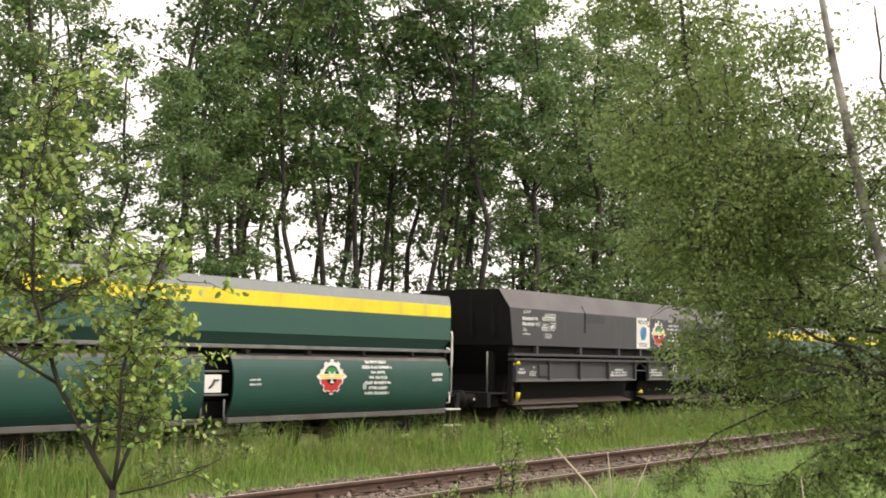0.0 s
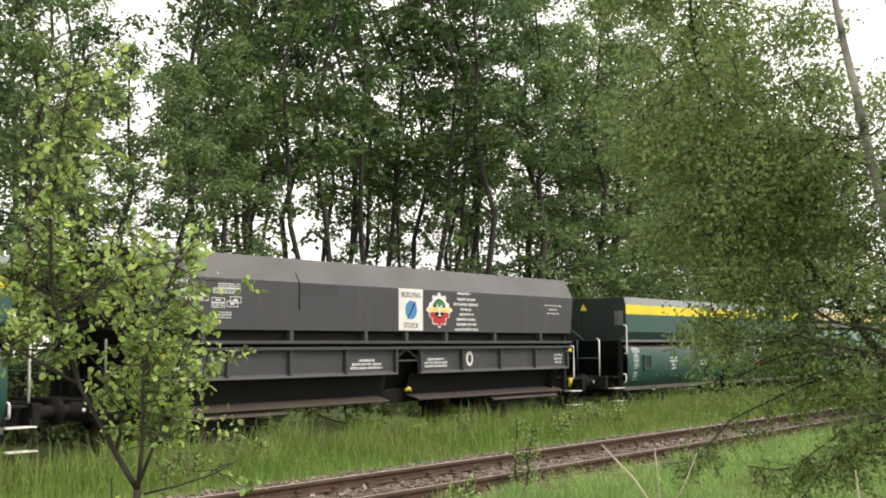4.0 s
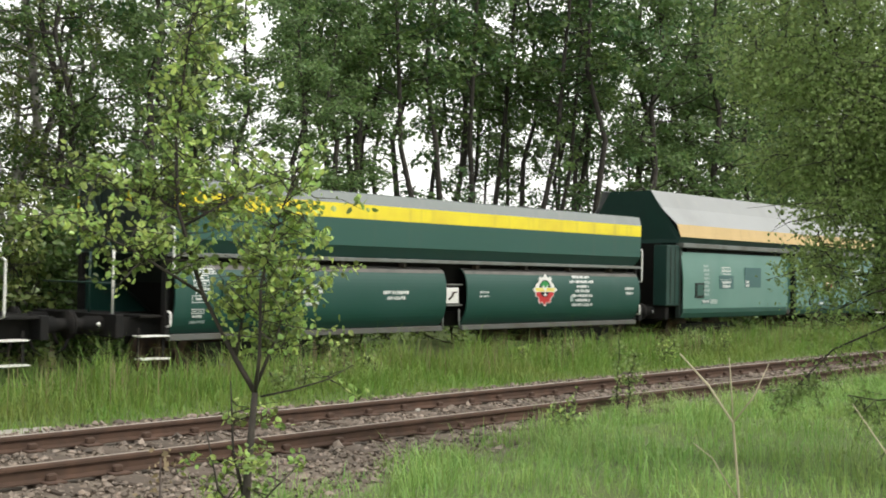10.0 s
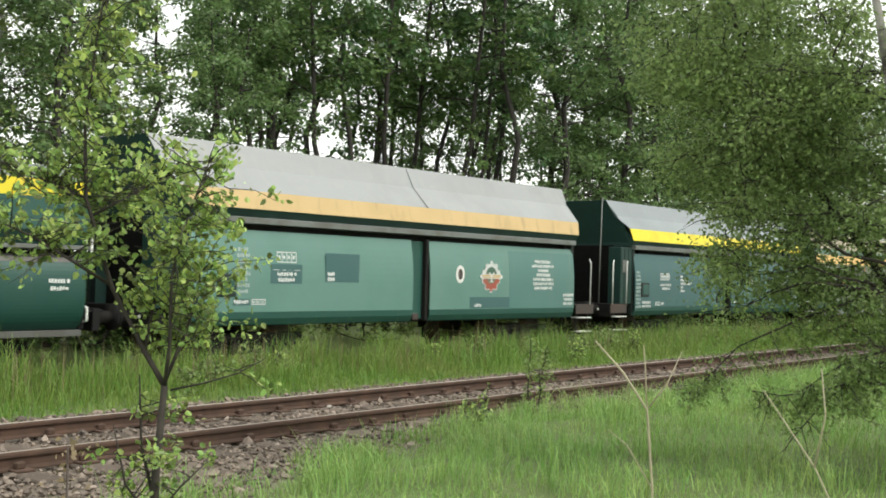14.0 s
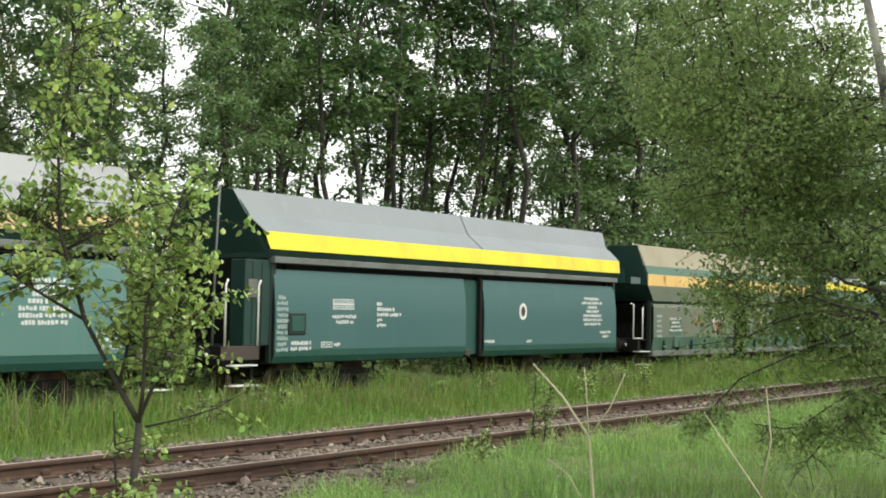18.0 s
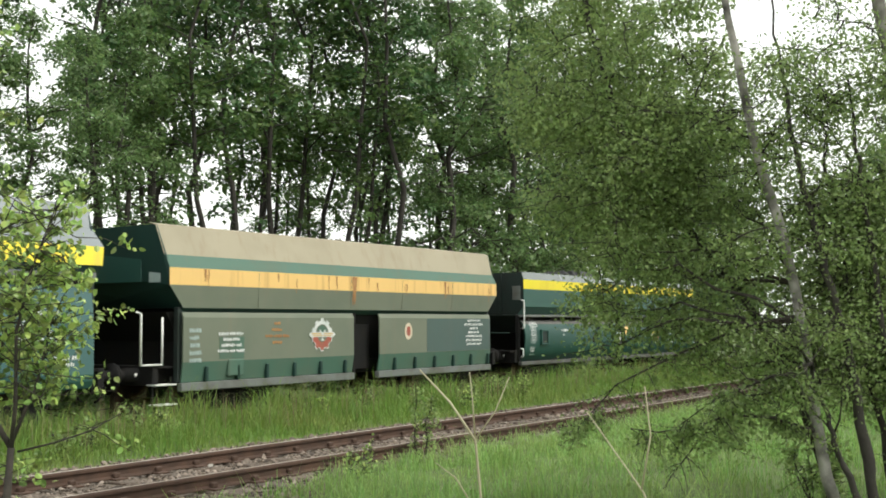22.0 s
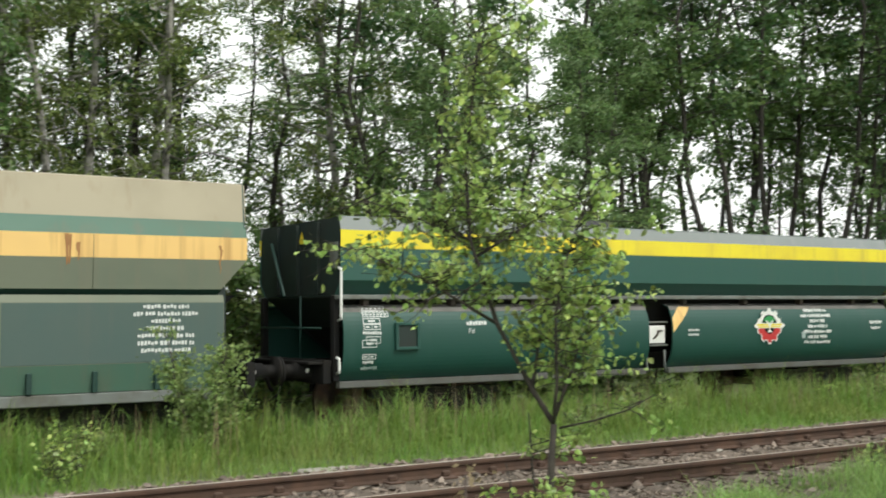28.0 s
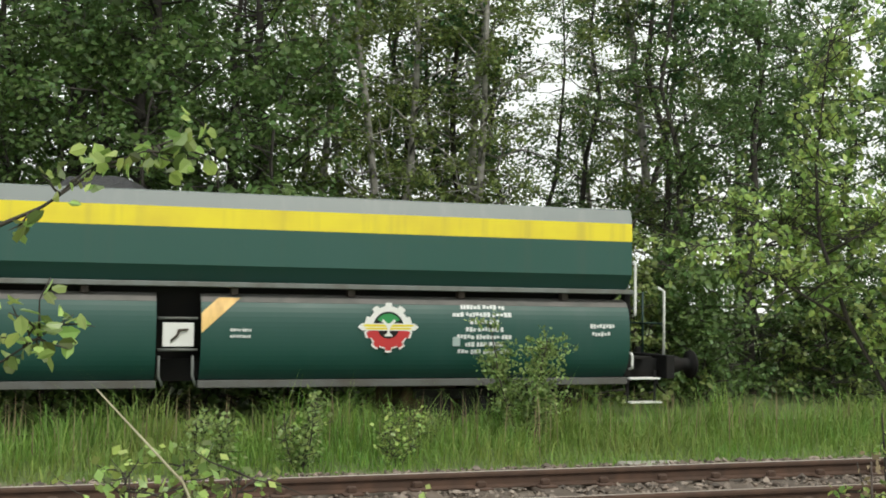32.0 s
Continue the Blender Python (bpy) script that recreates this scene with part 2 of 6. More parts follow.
    straw=material("dry_pale_stalk", (0.42, 0.38, 0.26), 0.8, spots=(0.3, 0.26, 0.17), amount=0.6, scale=9, bump=0.2),
    leafforest=material("alder_leaves", (0.128, 0.205, 0.06), 0.42, spots=(0.08, 0.148, 0.048), amount=0.7, scale=0.5, leaf=0.45, spread=0.45, island=True, hue=0.018, bump=0),
    leafwarm=material("birch_leaves", (0.205, 0.265, 0.075), 0.42, spots=(0.14, 0.195, 0.06), amount=0.7, scale=0.5, leaf=0.45, spread=0.45, island=True, hue=0.018, bump=0),
    leafdark=material("dark_aspen_leaves", (0.08, 0.155, 0.052), 0.42, spots=(0.052, 0.112, 0.04), amount=0.7, scale=0.5, leaf=0.45, spread=0.45, island=True, hue=0.02, bump=0),
    leaflight=material("light_alder_leaves", (0.17, 0.265, 0.095), 0.42, spots=(0.095, 0.165, 0.055), amount=0.7, scale=0.5, leaf=0.45, spread=0.4, island=True, hue=0.018, bump=0),
    leafnear=material("fresh_green_leaves", (0.34, 0.45, 0.13), 0.33, spots=(0.19, 0.285, 0.085), amount=0.8, scale=3, leaf=0.4, spread=0.7, island=True, hue=0.025, bump=0),
    leafbank=material("hanging_birch_leaves", (0.25, 0.34, 0.12), 0.42, spots=(0.19, 0.27, 0.095), amount=0.7, scale=1.2, leaf=0.55, spread=0.4, island=True, hue=0.012, bump=0),
    leafbush=material("grey_green_willow_leaves", (0.25, 0.345, 0.11), 0.45, spots=(0.16, 0.23, 0.07), amount=0.7, scale=3, leaf=0.35, spread=0.35, island=True, hue=0.02, bump=0),
    grass=material("meadow_grass", (0.165, 0.29, 0.05), 0.6, spots=(0.25, 0.275, 0.08), amount=0.8, scale=0.6, leaf=0.35, spread=0.35, island=True, hue=0.02, bump=0),
    grassnear=material("lush_bank_grass", (0.23, 0.39, 0.10), 0.6, spots=(0.37, 0.47, 0.16), amount=0.8, scale=0.7, leaf=0.35, spread=0.3, island=True, hue=0.02, bump=0),
    seed=material("dry_grass_seed_heads", (0.26, 0.20, 0.12), 0.8, amount=0.5, scale=2, leaf=0.2, spread=0.3, island=True, bump=0),
)


def ground_material():
    """Soil, gravel by the tracks, grass litter elsewhere; the bands follow the lie of the tracks."""
    m = material("soil_and_gravel", (0.17, 0.14, 0.11), 0.95, spots=(0.10, 0.075, 0.05), amount=0.8, scale=9, grain=45, bump=0.9)
    t = m.node_tree
    n, l = t.nodes, t.links
    b = n["Principled BSDF"]
    old = b.inputs["Base Color"].links[0].from_socket
    att = n.new("ShaderNodeAttribute")
    att.attribute_name = "turf"
    nz = n.new("ShaderNodeTexNoise")
    nz.inputs["Scale"].default_value, nz.inputs["Detail"].default_value = 3.0, 6
    co = n.new("ShaderNodeTexCoord")
    l.new(co.outputs["Object"], nz.inputs["Vector"])
    cr = n.new("ShaderNodeMix")
    cr.data_type = "RGBA"
    cr.inputs["A"].default_value, cr.inputs["B"].default_value = (0.07, 0.11, 0.027, 1), (0.125, 0.16, 0.05, 1)
    l.new(nz.outputs["Fac"], cr.inputs["Factor"])
    mx = n.new("ShaderNodeMix")
    mx.data_type = "RGBA"
    l.new(att.outputs["Fac"], mx.inputs["Factor"])
    l.new(old, mx.inputs["A"])
    l.new(cr.outputs["Result"], mx.inputs["B"])
    l.new(mx.outputs["Result"], b.inputs["Base Color"])
    return m


# ---- mesh helpers ----
def mesh_of(name, verts, faces, mats, index=None, smooth=False):
    me = bpy.data.meshes.new(name)
    me.from_pydata([tuple(v) for v in verts] if not isinstance(verts, np.ndarray) else verts.tolist(), [], faces if isinstance(faces, list) else faces.tolist())
    for m in mats if isinstance(mats, (list, tuple)) else [mats]:
        me.materials.append(m)
    if index is not None:
        me.polygons.foreach_set("material_index", np.asarray(index, np.int32))
    if smooth:
        me.polygons.foreach_set("use_smooth", np.ones(len(me.polygons), bool))
    me.update()
    return me


def part(name, me, parent=None, label="", at=None):
    ob = new(name, me)
    if parent is not None:
        ob.parent = parent
    if at is not None:
        ob.matrix_basis = at
    if label:
        tagged(ob, label)
    return ob


def bm_mesh(name, bm, mat, smooth=False):
    me = bpy.data.meshes.new(name)
    bm.normal_update()
    bm.to_mesh(me)
    bm.free()
    me.materials.append(mat)
    if smooth:
        me.polygons.foreach_set("use_smooth", np.ones(len(me.polygons), bool))
    return me


def box(name, mat, x0, x1, y0, y1, z0, z1, bevel=0.006):
    """A bevelled slab between the given bounds."""
    bm = bmesh.new()
    bmesh.ops.create_cube(bm, size=1)
    for v in bm.verts:
        v.co = Vector(((x0 + x1) / 2 + v.co.x * (x1 - x0), (y0 + y1) / 2 + v.co.y * (y1 - y0), (z0 + z1) / 2 + v.co.z * (z1 - z0)))
    if bevel:
        bmesh.ops.bevel(bm, geom=bm.edges[:], offset=min(bevel, 0.3 * min(x1 - x0, y1 - y0, z1 - z0)), segments=1, affect="EDGES")
    return bm_mesh(name, bm, mat)


def sheet(name, mat, prof, x0, x1, thick=0.012, cuts=1):
    """Sheet metal: the profile (y, z) drawn from x0 to x1, with thickness towards the inside (left of the way it runs)."""
    p = np.array(prof, float)
    d = np.gradient(p, axis=0)
    nrm = np.stack([-d[:, 1], d[:, 0]], 1)
    nrm /= np.linalg.norm(nrm, axis=1)[:, None]
    inner = p + nrm * thick
    loop = np.concatenate([p, inner[::-1]])
    k = len(loop)
    xs = np.linspace(x0, x1, cuts + 1)
    verts = [(x, *q) for x in xs for q in loop]
    faces = [[i * k + j, i * k + (j + 1) % k, (i + 1) * k + (j + 1) % k, (i + 1) * k + j] for i in range(cuts) for j in range(k)]
    half = len(p)
    for base, flip in ((0, True), (cuts * k, False)):
        for j in range(half - 1):
            f = [base + j, base + j + 1, base + k - 2 - j, base + k - 1 - j]
            faces.append(f[::-1] if flip else f)
    me = mesh_of(name, verts, faces, mat)
    bm = bmesh.new()
    bm.from_mesh(me)
    bmesh.ops.recalc_face_normals(bm, faces=bm.faces[:])
    bm.to_mesh(me)
    bm.free()
    return me


def plate(name, mat, pts, x, thick=0.02):
    """A flat upright plate across the wagon at x with the outline pts (y, z)."""
    k = len(pts)
    verts = [(x, *p) for p in pts] + [(x + thick, *p) for p in pts]
    faces = [list(range(k))[::-1], list(range(k, 2 * k))] + [[j, (j + 1) % k, k + (j + 1) % k, k + j] for j in range(k)]
    me = mesh_of(name, verts, faces, mat)
    bm = bmesh.new()
    bm.from_mesh(me)
    bmesh.ops.recalc_face_normals(bm, faces=bm.faces[:])
    bm.to_mesh(me)
    bm.free()
    return me


def tubes(paths, n=6):
    """Vertices and faces of round tubes along paths [(points, radii)]."""
    V, F = [], []
    base = 0
    for pts, rad in paths:
        pts = np.array(pts, float)
        d = np.gradient(pts, axis=0)
        d /= np.linalg.norm(d, axis=1)[:, None] + 1e-9
        ref = np.where(np.abs(d[:, 2:3]) > 0.9, [[1.0, 0, 0]], [[0, 0, 1.0]])
        a = np.cross(d, ref)
        a /= np.linalg.norm(a, axis=1)[:, None]
        for i in range(1, len(a)):
            if a[i] @ a[i - 1] < 0:
                a[i] *= -1
        b = np.cross(d, a)
        ang = np.linspace(0, 2 * np.pi, n, endpoint=False)
        ring = pts[:, None] + np.array(rad)[:, None, None] * (np.cos(ang)[None, :, None] * a[:, None] + np.sin(ang)[None, :, None] * b[:, None])
        m = len(pts)
        V.append(ring.reshape(-1, 3))
        i, j = np.meshgrid(np.arange(m - 1), np.arange(n), indexing="ij")
        q = np.stack([i * n + j, i * n + (j + 1) % n, (i + 1) * n + (j + 1) % n, (i + 1) * n + j], -1).reshape(-1, 4) + base
        F += q.tolist()
        F += [list(range(base, base + n))[::-1], list(range(base + (m - 1) * n, base + m * n))]
        base += m * n
    return np.concatenate(V), F


def tube_mesh(name, mat, paths, n=6):
    v, f = tubes(paths, n)
    return mesh_of(name, v, f, mat, smooth=True)


def leaf_mesh(name, mat, centres, size, rng, fold=False, droop=0.3, ratio=0.62):
    """Many single leaves: pointed ovals, folded along the midrib where near."""
    c = np.asarray(centres, float)
    k = len(c)
    s = size * rng.uniform(0.6, 1.3, k)[:, None]
    a = rng.normal(size=(k, 3))
    a[:, 2] -= droop
    a /= np.linalg.norm(a, axis=1)[:, None]
    b = np.cross(a, rng.normal(size=(k, 3)))
    b /= np.linalg.norm(b, axis=1)[:, None]
    w = np.cross(a, b)
    if not fold:
        v = np.stack([c, c + a * s * 0.45 + b * s * ratio * 0.5, c + a * s, c + a * s * 0.45 - b * s * ratio * 0.5], 1)
        f = np.arange(4 * k).reshape(k, 4)
    else:
        up = w * s * 0.1
        v = np.stack([c, c + a * s * 0.3 + b * s * ratio * 0.48 + up, c + a * s * 0.72 + b * s * ratio * 0.4 + up, c + a * s, c + a * s * 0.72 - b * s * ratio * 0.4 + up, c + a * s * 0.3 - b * s * ratio * 0.48 + up], 1)
        i = np.arange(k)[:, None] * 6
        f = np.concatenate([i + [0, 1, 2, 3], i + [0, 3, 4, 5]])
    return mesh_of(name, v.reshape(-1, 3), f, mat)


def path_noise(p, q, rng, n=5, bend=0.12):
    p, q = np.array(p, float), np.array(q, float)
    t = np.linspace(0, 1, n)[:, None]
    ln = np.linalg.norm(q - p)
    w = np.cumsum(rng.normal(size=(n, 3)), 0)
    w -= w[0] + (w[-1] - w[0]) * t
    return p + (q - p) * t + w * ln * bend / np.sqrt(n)


# ---- ground: one sheet, with the near bank, two track beds and the wood's floor ----
NEAR_TRACK, TRAIN_TRACK = 9.25, 16.9
TRAIN_RAIL = -0.39


def bank_edge(x):
    return np.clip(6.7 + (x - 5.3) * 0.26, 3.2, 8.1)


def lift(x, y):
    """Height of the ground at x, y."""
    x, y = np.asarray(x, float), np.asarray(y, float)
    s = lambda a, b, v: (lambda u: u * u * (3 - 2 * u))(np.clip((v - a) / (b - a), 0, 1))
    e = bank_edge(x)
    z = -0.19 + 0.2 * (1 - s(e - 2.6, e + 0.2, y))
    z = z - 0.05 * s(10.6, 12.0, y) - 0.34 * s(13.6, 15.2, y) + 0.25 * s(18.6, 22, y)
    wob = 0.05 * np.sin(x * 0.9 + 1.3 * np.sin(y * 0.7)) * np.cos(y * 1.1 + 0.4 * x) * (1 - s(e - 1.5, e, y) + s(19, 24, y))
    return z + wob


def make_ground():
    xs = np.unique(np.concatenate([np.linspace(-1500, -40, 12), np.arange(-40, 100, 1.0), np.arange(-6, 30, 0.4), np.linspace(100, 1500, 14)]))
    ys = np.unique(np.concatenate([np.linspace(-1500, -10, 12), np.arange(-10, 40, 0.4), np.linspace(40, 1500, 16)]))
    X, Y = np.meshgrid(xs, ys, indexing="ij")
    Z = lift(X, Y)
    nx, ny = X.shape
    i, j = np.meshgrid(np.arange(nx - 1), np.arange(ny - 1), indexing="ij")
    f = np.stack([i * ny + j, (i + 1) * ny + j, (i + 1) * ny + j + 1, i * ny + j + 1], -1).reshape(-1, 4)
    me = mesh_of("ground", np.stack([X, Y, Z], -1).reshape(-1, 3), f, ground_material(), smooth=True)
    e = bank_edge(X)
    turf = np.clip((e - Y) / 0.8, 0, 1) + np.clip((Y - 11.2) / 0.7, 0, 1) * np.clip((15.6 - Y) / 0.6, 0, 1) + np.clip((Y - 18.3) / 1.2, 0, 1)
    a = me.attributes.new("turf", "FLOAT", "POINT")
    a.data.foreach_set("value", np.clip(turf, 0, 1).ravel().astype(np.float32))
    return tagged(new("ground", me), "grassy ground with gravel beds beside the tracks", "ground", kind="structure")


def rail_mesh(name, x0, x1, head="railtop", worn=(7,)):
    """A flat-bottomed rail, 0.15 m high: foot, web and rusty head with a worn running surface."""
    p = [(-0.0625, -0.15), (0.0625, -0.15), (0.0625, -0.138), (0.012, -0.118), (0.008, -0.05), (0.035, -0.042), (0.036, -0.018), (0.026, 0.0), (-0.026, 0.0), (-0.036, -0.018), (-0.035, -0.042), (-0.008, -0.05), (-0.012, -0.118), (-0.0625, -0.138)]
    k = len(p)
    v = [(x, *q) for x in (x0, x1) for q in p]
    f = [[j, (j + 1) % k, k + (j + 1) % k, k + j] for j in range(k)] + [list(range(k))[::-1], list(range(k, 2 * k))]
    return mesh_of(name, v, f, [M["rail"], M[head]], [1 if j in worn else 0 for j in range(k)] + [0, 0])


def make_track(name, yc, ztop, x0, x1, step, label, built):
    """A track as a piece of the setting: two rails, sleepers, chairs."""
    track = tagged(new(name), label, "railway track", kind="structure")
    for s in (-0.7525, 0.7525):
        # the far rail takes the paler head, coloured for its glint
        part("rail", rail_mesh("rail", x0, x1, *(("railtop", (7,)) if s < 0 else ("railglint", (7,)))), track, "rusty rail with a worn head, the far one coloured with a glint", pose(0, yc + s, ztop))
    rng = np.random.default_rng(5)
    mes = [box("sleeper", M["sleeper"], -0.13, 0.13, -1.3, 1.3, -0.16, 0, 0.015) for _ in range(1)]
    chair = box("baseplate", M["rail"], -0.09, 0.09, -0.17, 0.17, 0, 0.02, 0.005)
    clip = box("rail_clip", M["rail"], -0.045, 0.045, -0.028, 0.028, 0.015, 0.075, 0.012)
    for i, x in enumerate(np.arange(built[0], built[1], step)):
        s = part("sleeper", mes[0], track, at=pose(x + rng.normal() * 0.02, yc + rng.normal() * 0.02, ztop - 0.155 + rng.normal() * 0.006, 0, 0, rng.normal() * 0.8))
        for d in (-0.7525, 0.7525):
            part("baseplate", chair, s, at=pose(0, d, 0.0))
            for e in (-0.062, 0.062):
                part("rail_clip", clip, s, at=pose(0, d + e, 0.0))
    return track


def stones(name, n, x0, x1, y0, y1, z, size, rng, skip=()):
    x, y = rng.uniform(x0, x1, n), rng.uniform(y0, y1, n)
    keep = (y > bank_edge(x) - 0.5 + rng.normal(size=n) * 0.35)
    for a, b in skip:
        keep &= (y < a) | (y > b)
    x, y = x[keep], y[keep]
    n = len(x)
    base = np.array([(1, 0, 0), (0, 1, 0), (-1, 0, 0), (0, -1, 0), (0, 0, 1), (0, 0, -1), (0.6, 0.6, 0.5), (-0.6, -0.5, 0.6)])
    tri = [(0, 6, 4), (6, 1, 4), (1, 2, 4), (2, 7, 4), (7, 3, 4), (3, 0, 4), (0, 1, 6), (2, 3, 7), (1, 0, 5), (2, 1, 5), (3, 2, 5), (0, 3, 5)]
    s = size * rng.lognormal(0, 0.35, n)[:, None, None]
    v = base[None] * (1 + rng.normal(size=(n, 8, 3)) * 0.22) * s * rng.uniform(0.6, 1.2, (n, 1, 3))
    ang = rng.uniform(0, 6.28, n)
    c, sn = np.cos(ang)[:, None], np.sin(ang)[:, None]
    v = np.stack([v[..., 0] * c - v[..., 1] * sn, v[..., 0] * sn + v[..., 1] * c, v[..., 2] * 0.75], -1)
    v += np.stack([x, y, np.full(n, 0.0) + (z if np.isscalar(z) else 0) + rng.uniform(-0.01, 0.02, n)], -1)[:, None]
    f = (np.array(tri)[None] + np.arange(n)[:, None, None] * 8).reshape(-1, 3)
    return new(name, mesh_of(name, v.reshape(-1, 3), f, M["stone"]))


def blades(x, y, h, rng, mat, name, width=0.012, lean=0.35, droop=0.25):
    """Grass: each blade a bent tapering strip."""
    n = len(x)
    z = lift(x, y)
    a = rng.uniform(0, 6.283, n)
    d = np.stack([np.cos(a), np.sin(a), np.zeros(n)], 1)
    sd = np.stack([-np.sin(a), np.cos(a), np.zeros(n)], 1)
    tilt = rng.uniform(0, lean, n)[:, None] * h[:, None]
    p = np.stack([x, y, z - 0.02], 1)
    up = np.array([[0, 0, 1.0]])
    m = p + up * h[:, None] * 0.6 + d * tilt * 0.4
    t = p + up * h[:, None] * (1 - droop * rng.uniform(0, 1, n)[:, None]) + d * tilt * 1.1
    w = sd * width * rng.uniform(0.6, 1.4, n)[:, None]
    v = np.stack([p - w * 0.5, p + w * 0.5, m + w * 0.4, m - w * 0.4, t], 1).reshape(-1, 3)
    i = np.arange(n)[:, None] * 5
    f = (i + [0, 1, 2, 3]).tolist() + (i + [3, 2, 4]).tolist()
    me = mesh_of(name, v, f, mat)
    return new(name, me)


# ---- wagons ----
def bar_lines(prof_y, mat, name, x, top, rows, parent, height=0.07, pitch=0.105, label="white stencilled line", centre=True):
    """Unreadable stencilled lines: each line a row of plain blocks, one a letter, lying on the side sheet."""
    rng = np.random.default_rng(int(abs(x) * 100) + 3)
    for i, w in enumerate(rows):
        z1 = top - i * pitch
        z0 = z1 - height
        q = x - w / 2 if centre else x
        end, left, row = q + w, rng.integers(3, 10), []
        mid = (z0 + z1) / 2
        while q < end - 0.3 * height:
            b = min(q + height * rng.uniform(0.45, 0.75), end)
            c, d = z0 + height * rng.choice([0, 0, 0.05, 0.2]), z1 - height * rng.choice([0, 0, 0.05, 0.22])
            row += [(q - 0.001, mid - 0.001, mid + 0.001), (q, c, d), (b, c, d), (b + 0.001, mid - 0.001, mid + 0.001)]
            left -= 1
            q = b + height * (0.2 if left else 0.6)
            left = left or rng.integers(3, 10)
        v = [(a, prof_y(z) - 0.010, z) for a, c, d in row for z in (c, d)]
        f = [[2 * k, 2 * k + 2, 2 * k + 3, 2 * k + 1] for k in range(len(row) - 1)]
        part(name, mesh_of(name, v, f, mat), parent, label)


def frame_marks(prof_y, mat, x, z, w, h, parent, t=0.018, cells=1):
    """A stencilled outline box with cells."""
    v, f = [], []

    def q(a, b, c, d):
        k = len(v)
        v.extend([(a, prof_y(c) - 0.006, c), (b, prof_y(c) - 0.006, c), (b, prof_y(d) - 0.006, d), (a, prof_y(d) - 0.006, d)])
        f.append([k, k + 1, k + 2, k + 3])
    q(x, x + w, z, z + t)
    q(x, x + w, z + h - t, z + h)
    for i in range(cells + 1):
        a = x + (w - t) * i / cells
        q(a, a + t, z + t, z + h - t)
    for i in range(cells):
        a = x + (w - t) * (i + 0.3) / cells
        q(a, a + w / cells * 0.4, z + h * 0.35, z + h * 0.65)
    return part("stencil_table", mesh_of("stencil_table", v, f, mat), parent, "white stencilled table of marks")


def disc(v, f, idx, cx, cz, y, pts, mi):
    k = len(v)
    v += [(cx + a, y, cz + b) for a, b in pts]
    f.append(list(range(k, k + len(pts))))
    idx.append(mi)


def emblem(y, x, z, r, parent, faded=False):
    """A gear-wheel emblem of plain shapes: white rim and red lower teeth, green top, yellow bar."""
    v, f, idx = [], [], []
    n = 96
    half = lambda a0, a1, ro, teeth=0.0: [((ro + (teeth if (int(i / n * 10 + 0.5) % 2) else 0)) * math.cos(radians(a0 + (a1 - a0) * i / n)), (ro + (teeth if (int(i / n * 10 + 0.5) % 2) else 0)) * math.sin(radians(a0 + (a1 - a0) * i / n))) for i in range(n + 1)]
    def ring(a0, a1, ro, teeth, ri, dy, mi):
        out = half(a0, a1, ro, teeth)
        k = len(v)
        for i, (p, q) in enumerate(out):
            g = radians(a0 + (a1 - a0) * i / n)
            v.extend([(x + p, y - dy, z + q), (x + ri * math.cos(g), y - dy, z + ri * math.sin(g))])
        f.extend([[k + 2 * i, k + 2 * i + 1, k + 2 * i + 3, k + 2 * i + 2] for i in range(n)])
        idx.extend([mi] * n)
    ring(0, 180, r * 0.86, r * 0.14, r * 0.64, 0.0, 0)
    ring(180, 360, r * 0.88, r * 0.14, r * 0.60, 0.0, 0)
    ring(183, 357, r * 0.82, r * 0.12, r * 0.46, 0.003, 1)
    disc(v, f, idx, x, z, y - 0.002, half(180, 360, r * 0.46), 4)
    disc(v, f, idx, x, z, y - 0.002, half(0, 180, r * 0.60), 4)
    disc(v, f, idx, x, z, y - 0.004, half(32, 148, r * 0.56) + [(-r * 0.05, r * 0.12), (r * 0.05, r * 0.12)], 2)
    for lo, hi, wd, mi in ((-0.13, 0.16, 1.28, 0), (0.02, 0.12, 1.1, 3), (-0.09, -0.01, 1.0, 3)):
        disc(v, f, idx, x, z, y - (0.006 if mi == 0 else 0.008), [(-r * wd, r * (lo + hi) / 2), (-r * wd * 0.86, r * lo), (r * wd * 0.86, r * lo), (r * wd, r * (lo + hi) / 2), (r * wd * 0.86, r * hi), (-r * wd * 0.86, r * hi)], mi)
    disc(v, f, idx, x, z, y - 0.011, [(-r * 0.2, -r * 0.36), (r * 0.2, -r * 0.36), (r * 0.05, -r * 0.22), (r * 0.06, 0), (r * 0.3, r * 0.26), (r * 0.22, r * 0.32), (0, r * 0.1), (-r * 0.22, r * 0.32), (-r * 0.3, r * 0.26), (-r * 0.06, 0), (-r * 0.05, -r * 0.22)], 0)
    colours = ["lettering", "fadedred", "midgreen", "paleorange", "olive"] if faded else ["white", "red", "leafgreen", "yellow", "black"]
    me = mesh_of("emblem", v, f, [M[c] for c in colours], idx)
    bm = bmesh.new()
    bm.from_mesh(me)
    bmesh.ops.triangulate(bm, faces=bm.faces[:])
    bm.to_mesh(me)
    bm.free()
    return part("emblem", me, parent, "faded gear-wheel emblem" if faded else "round gear-wheel emblem in white, green, yellow and red")


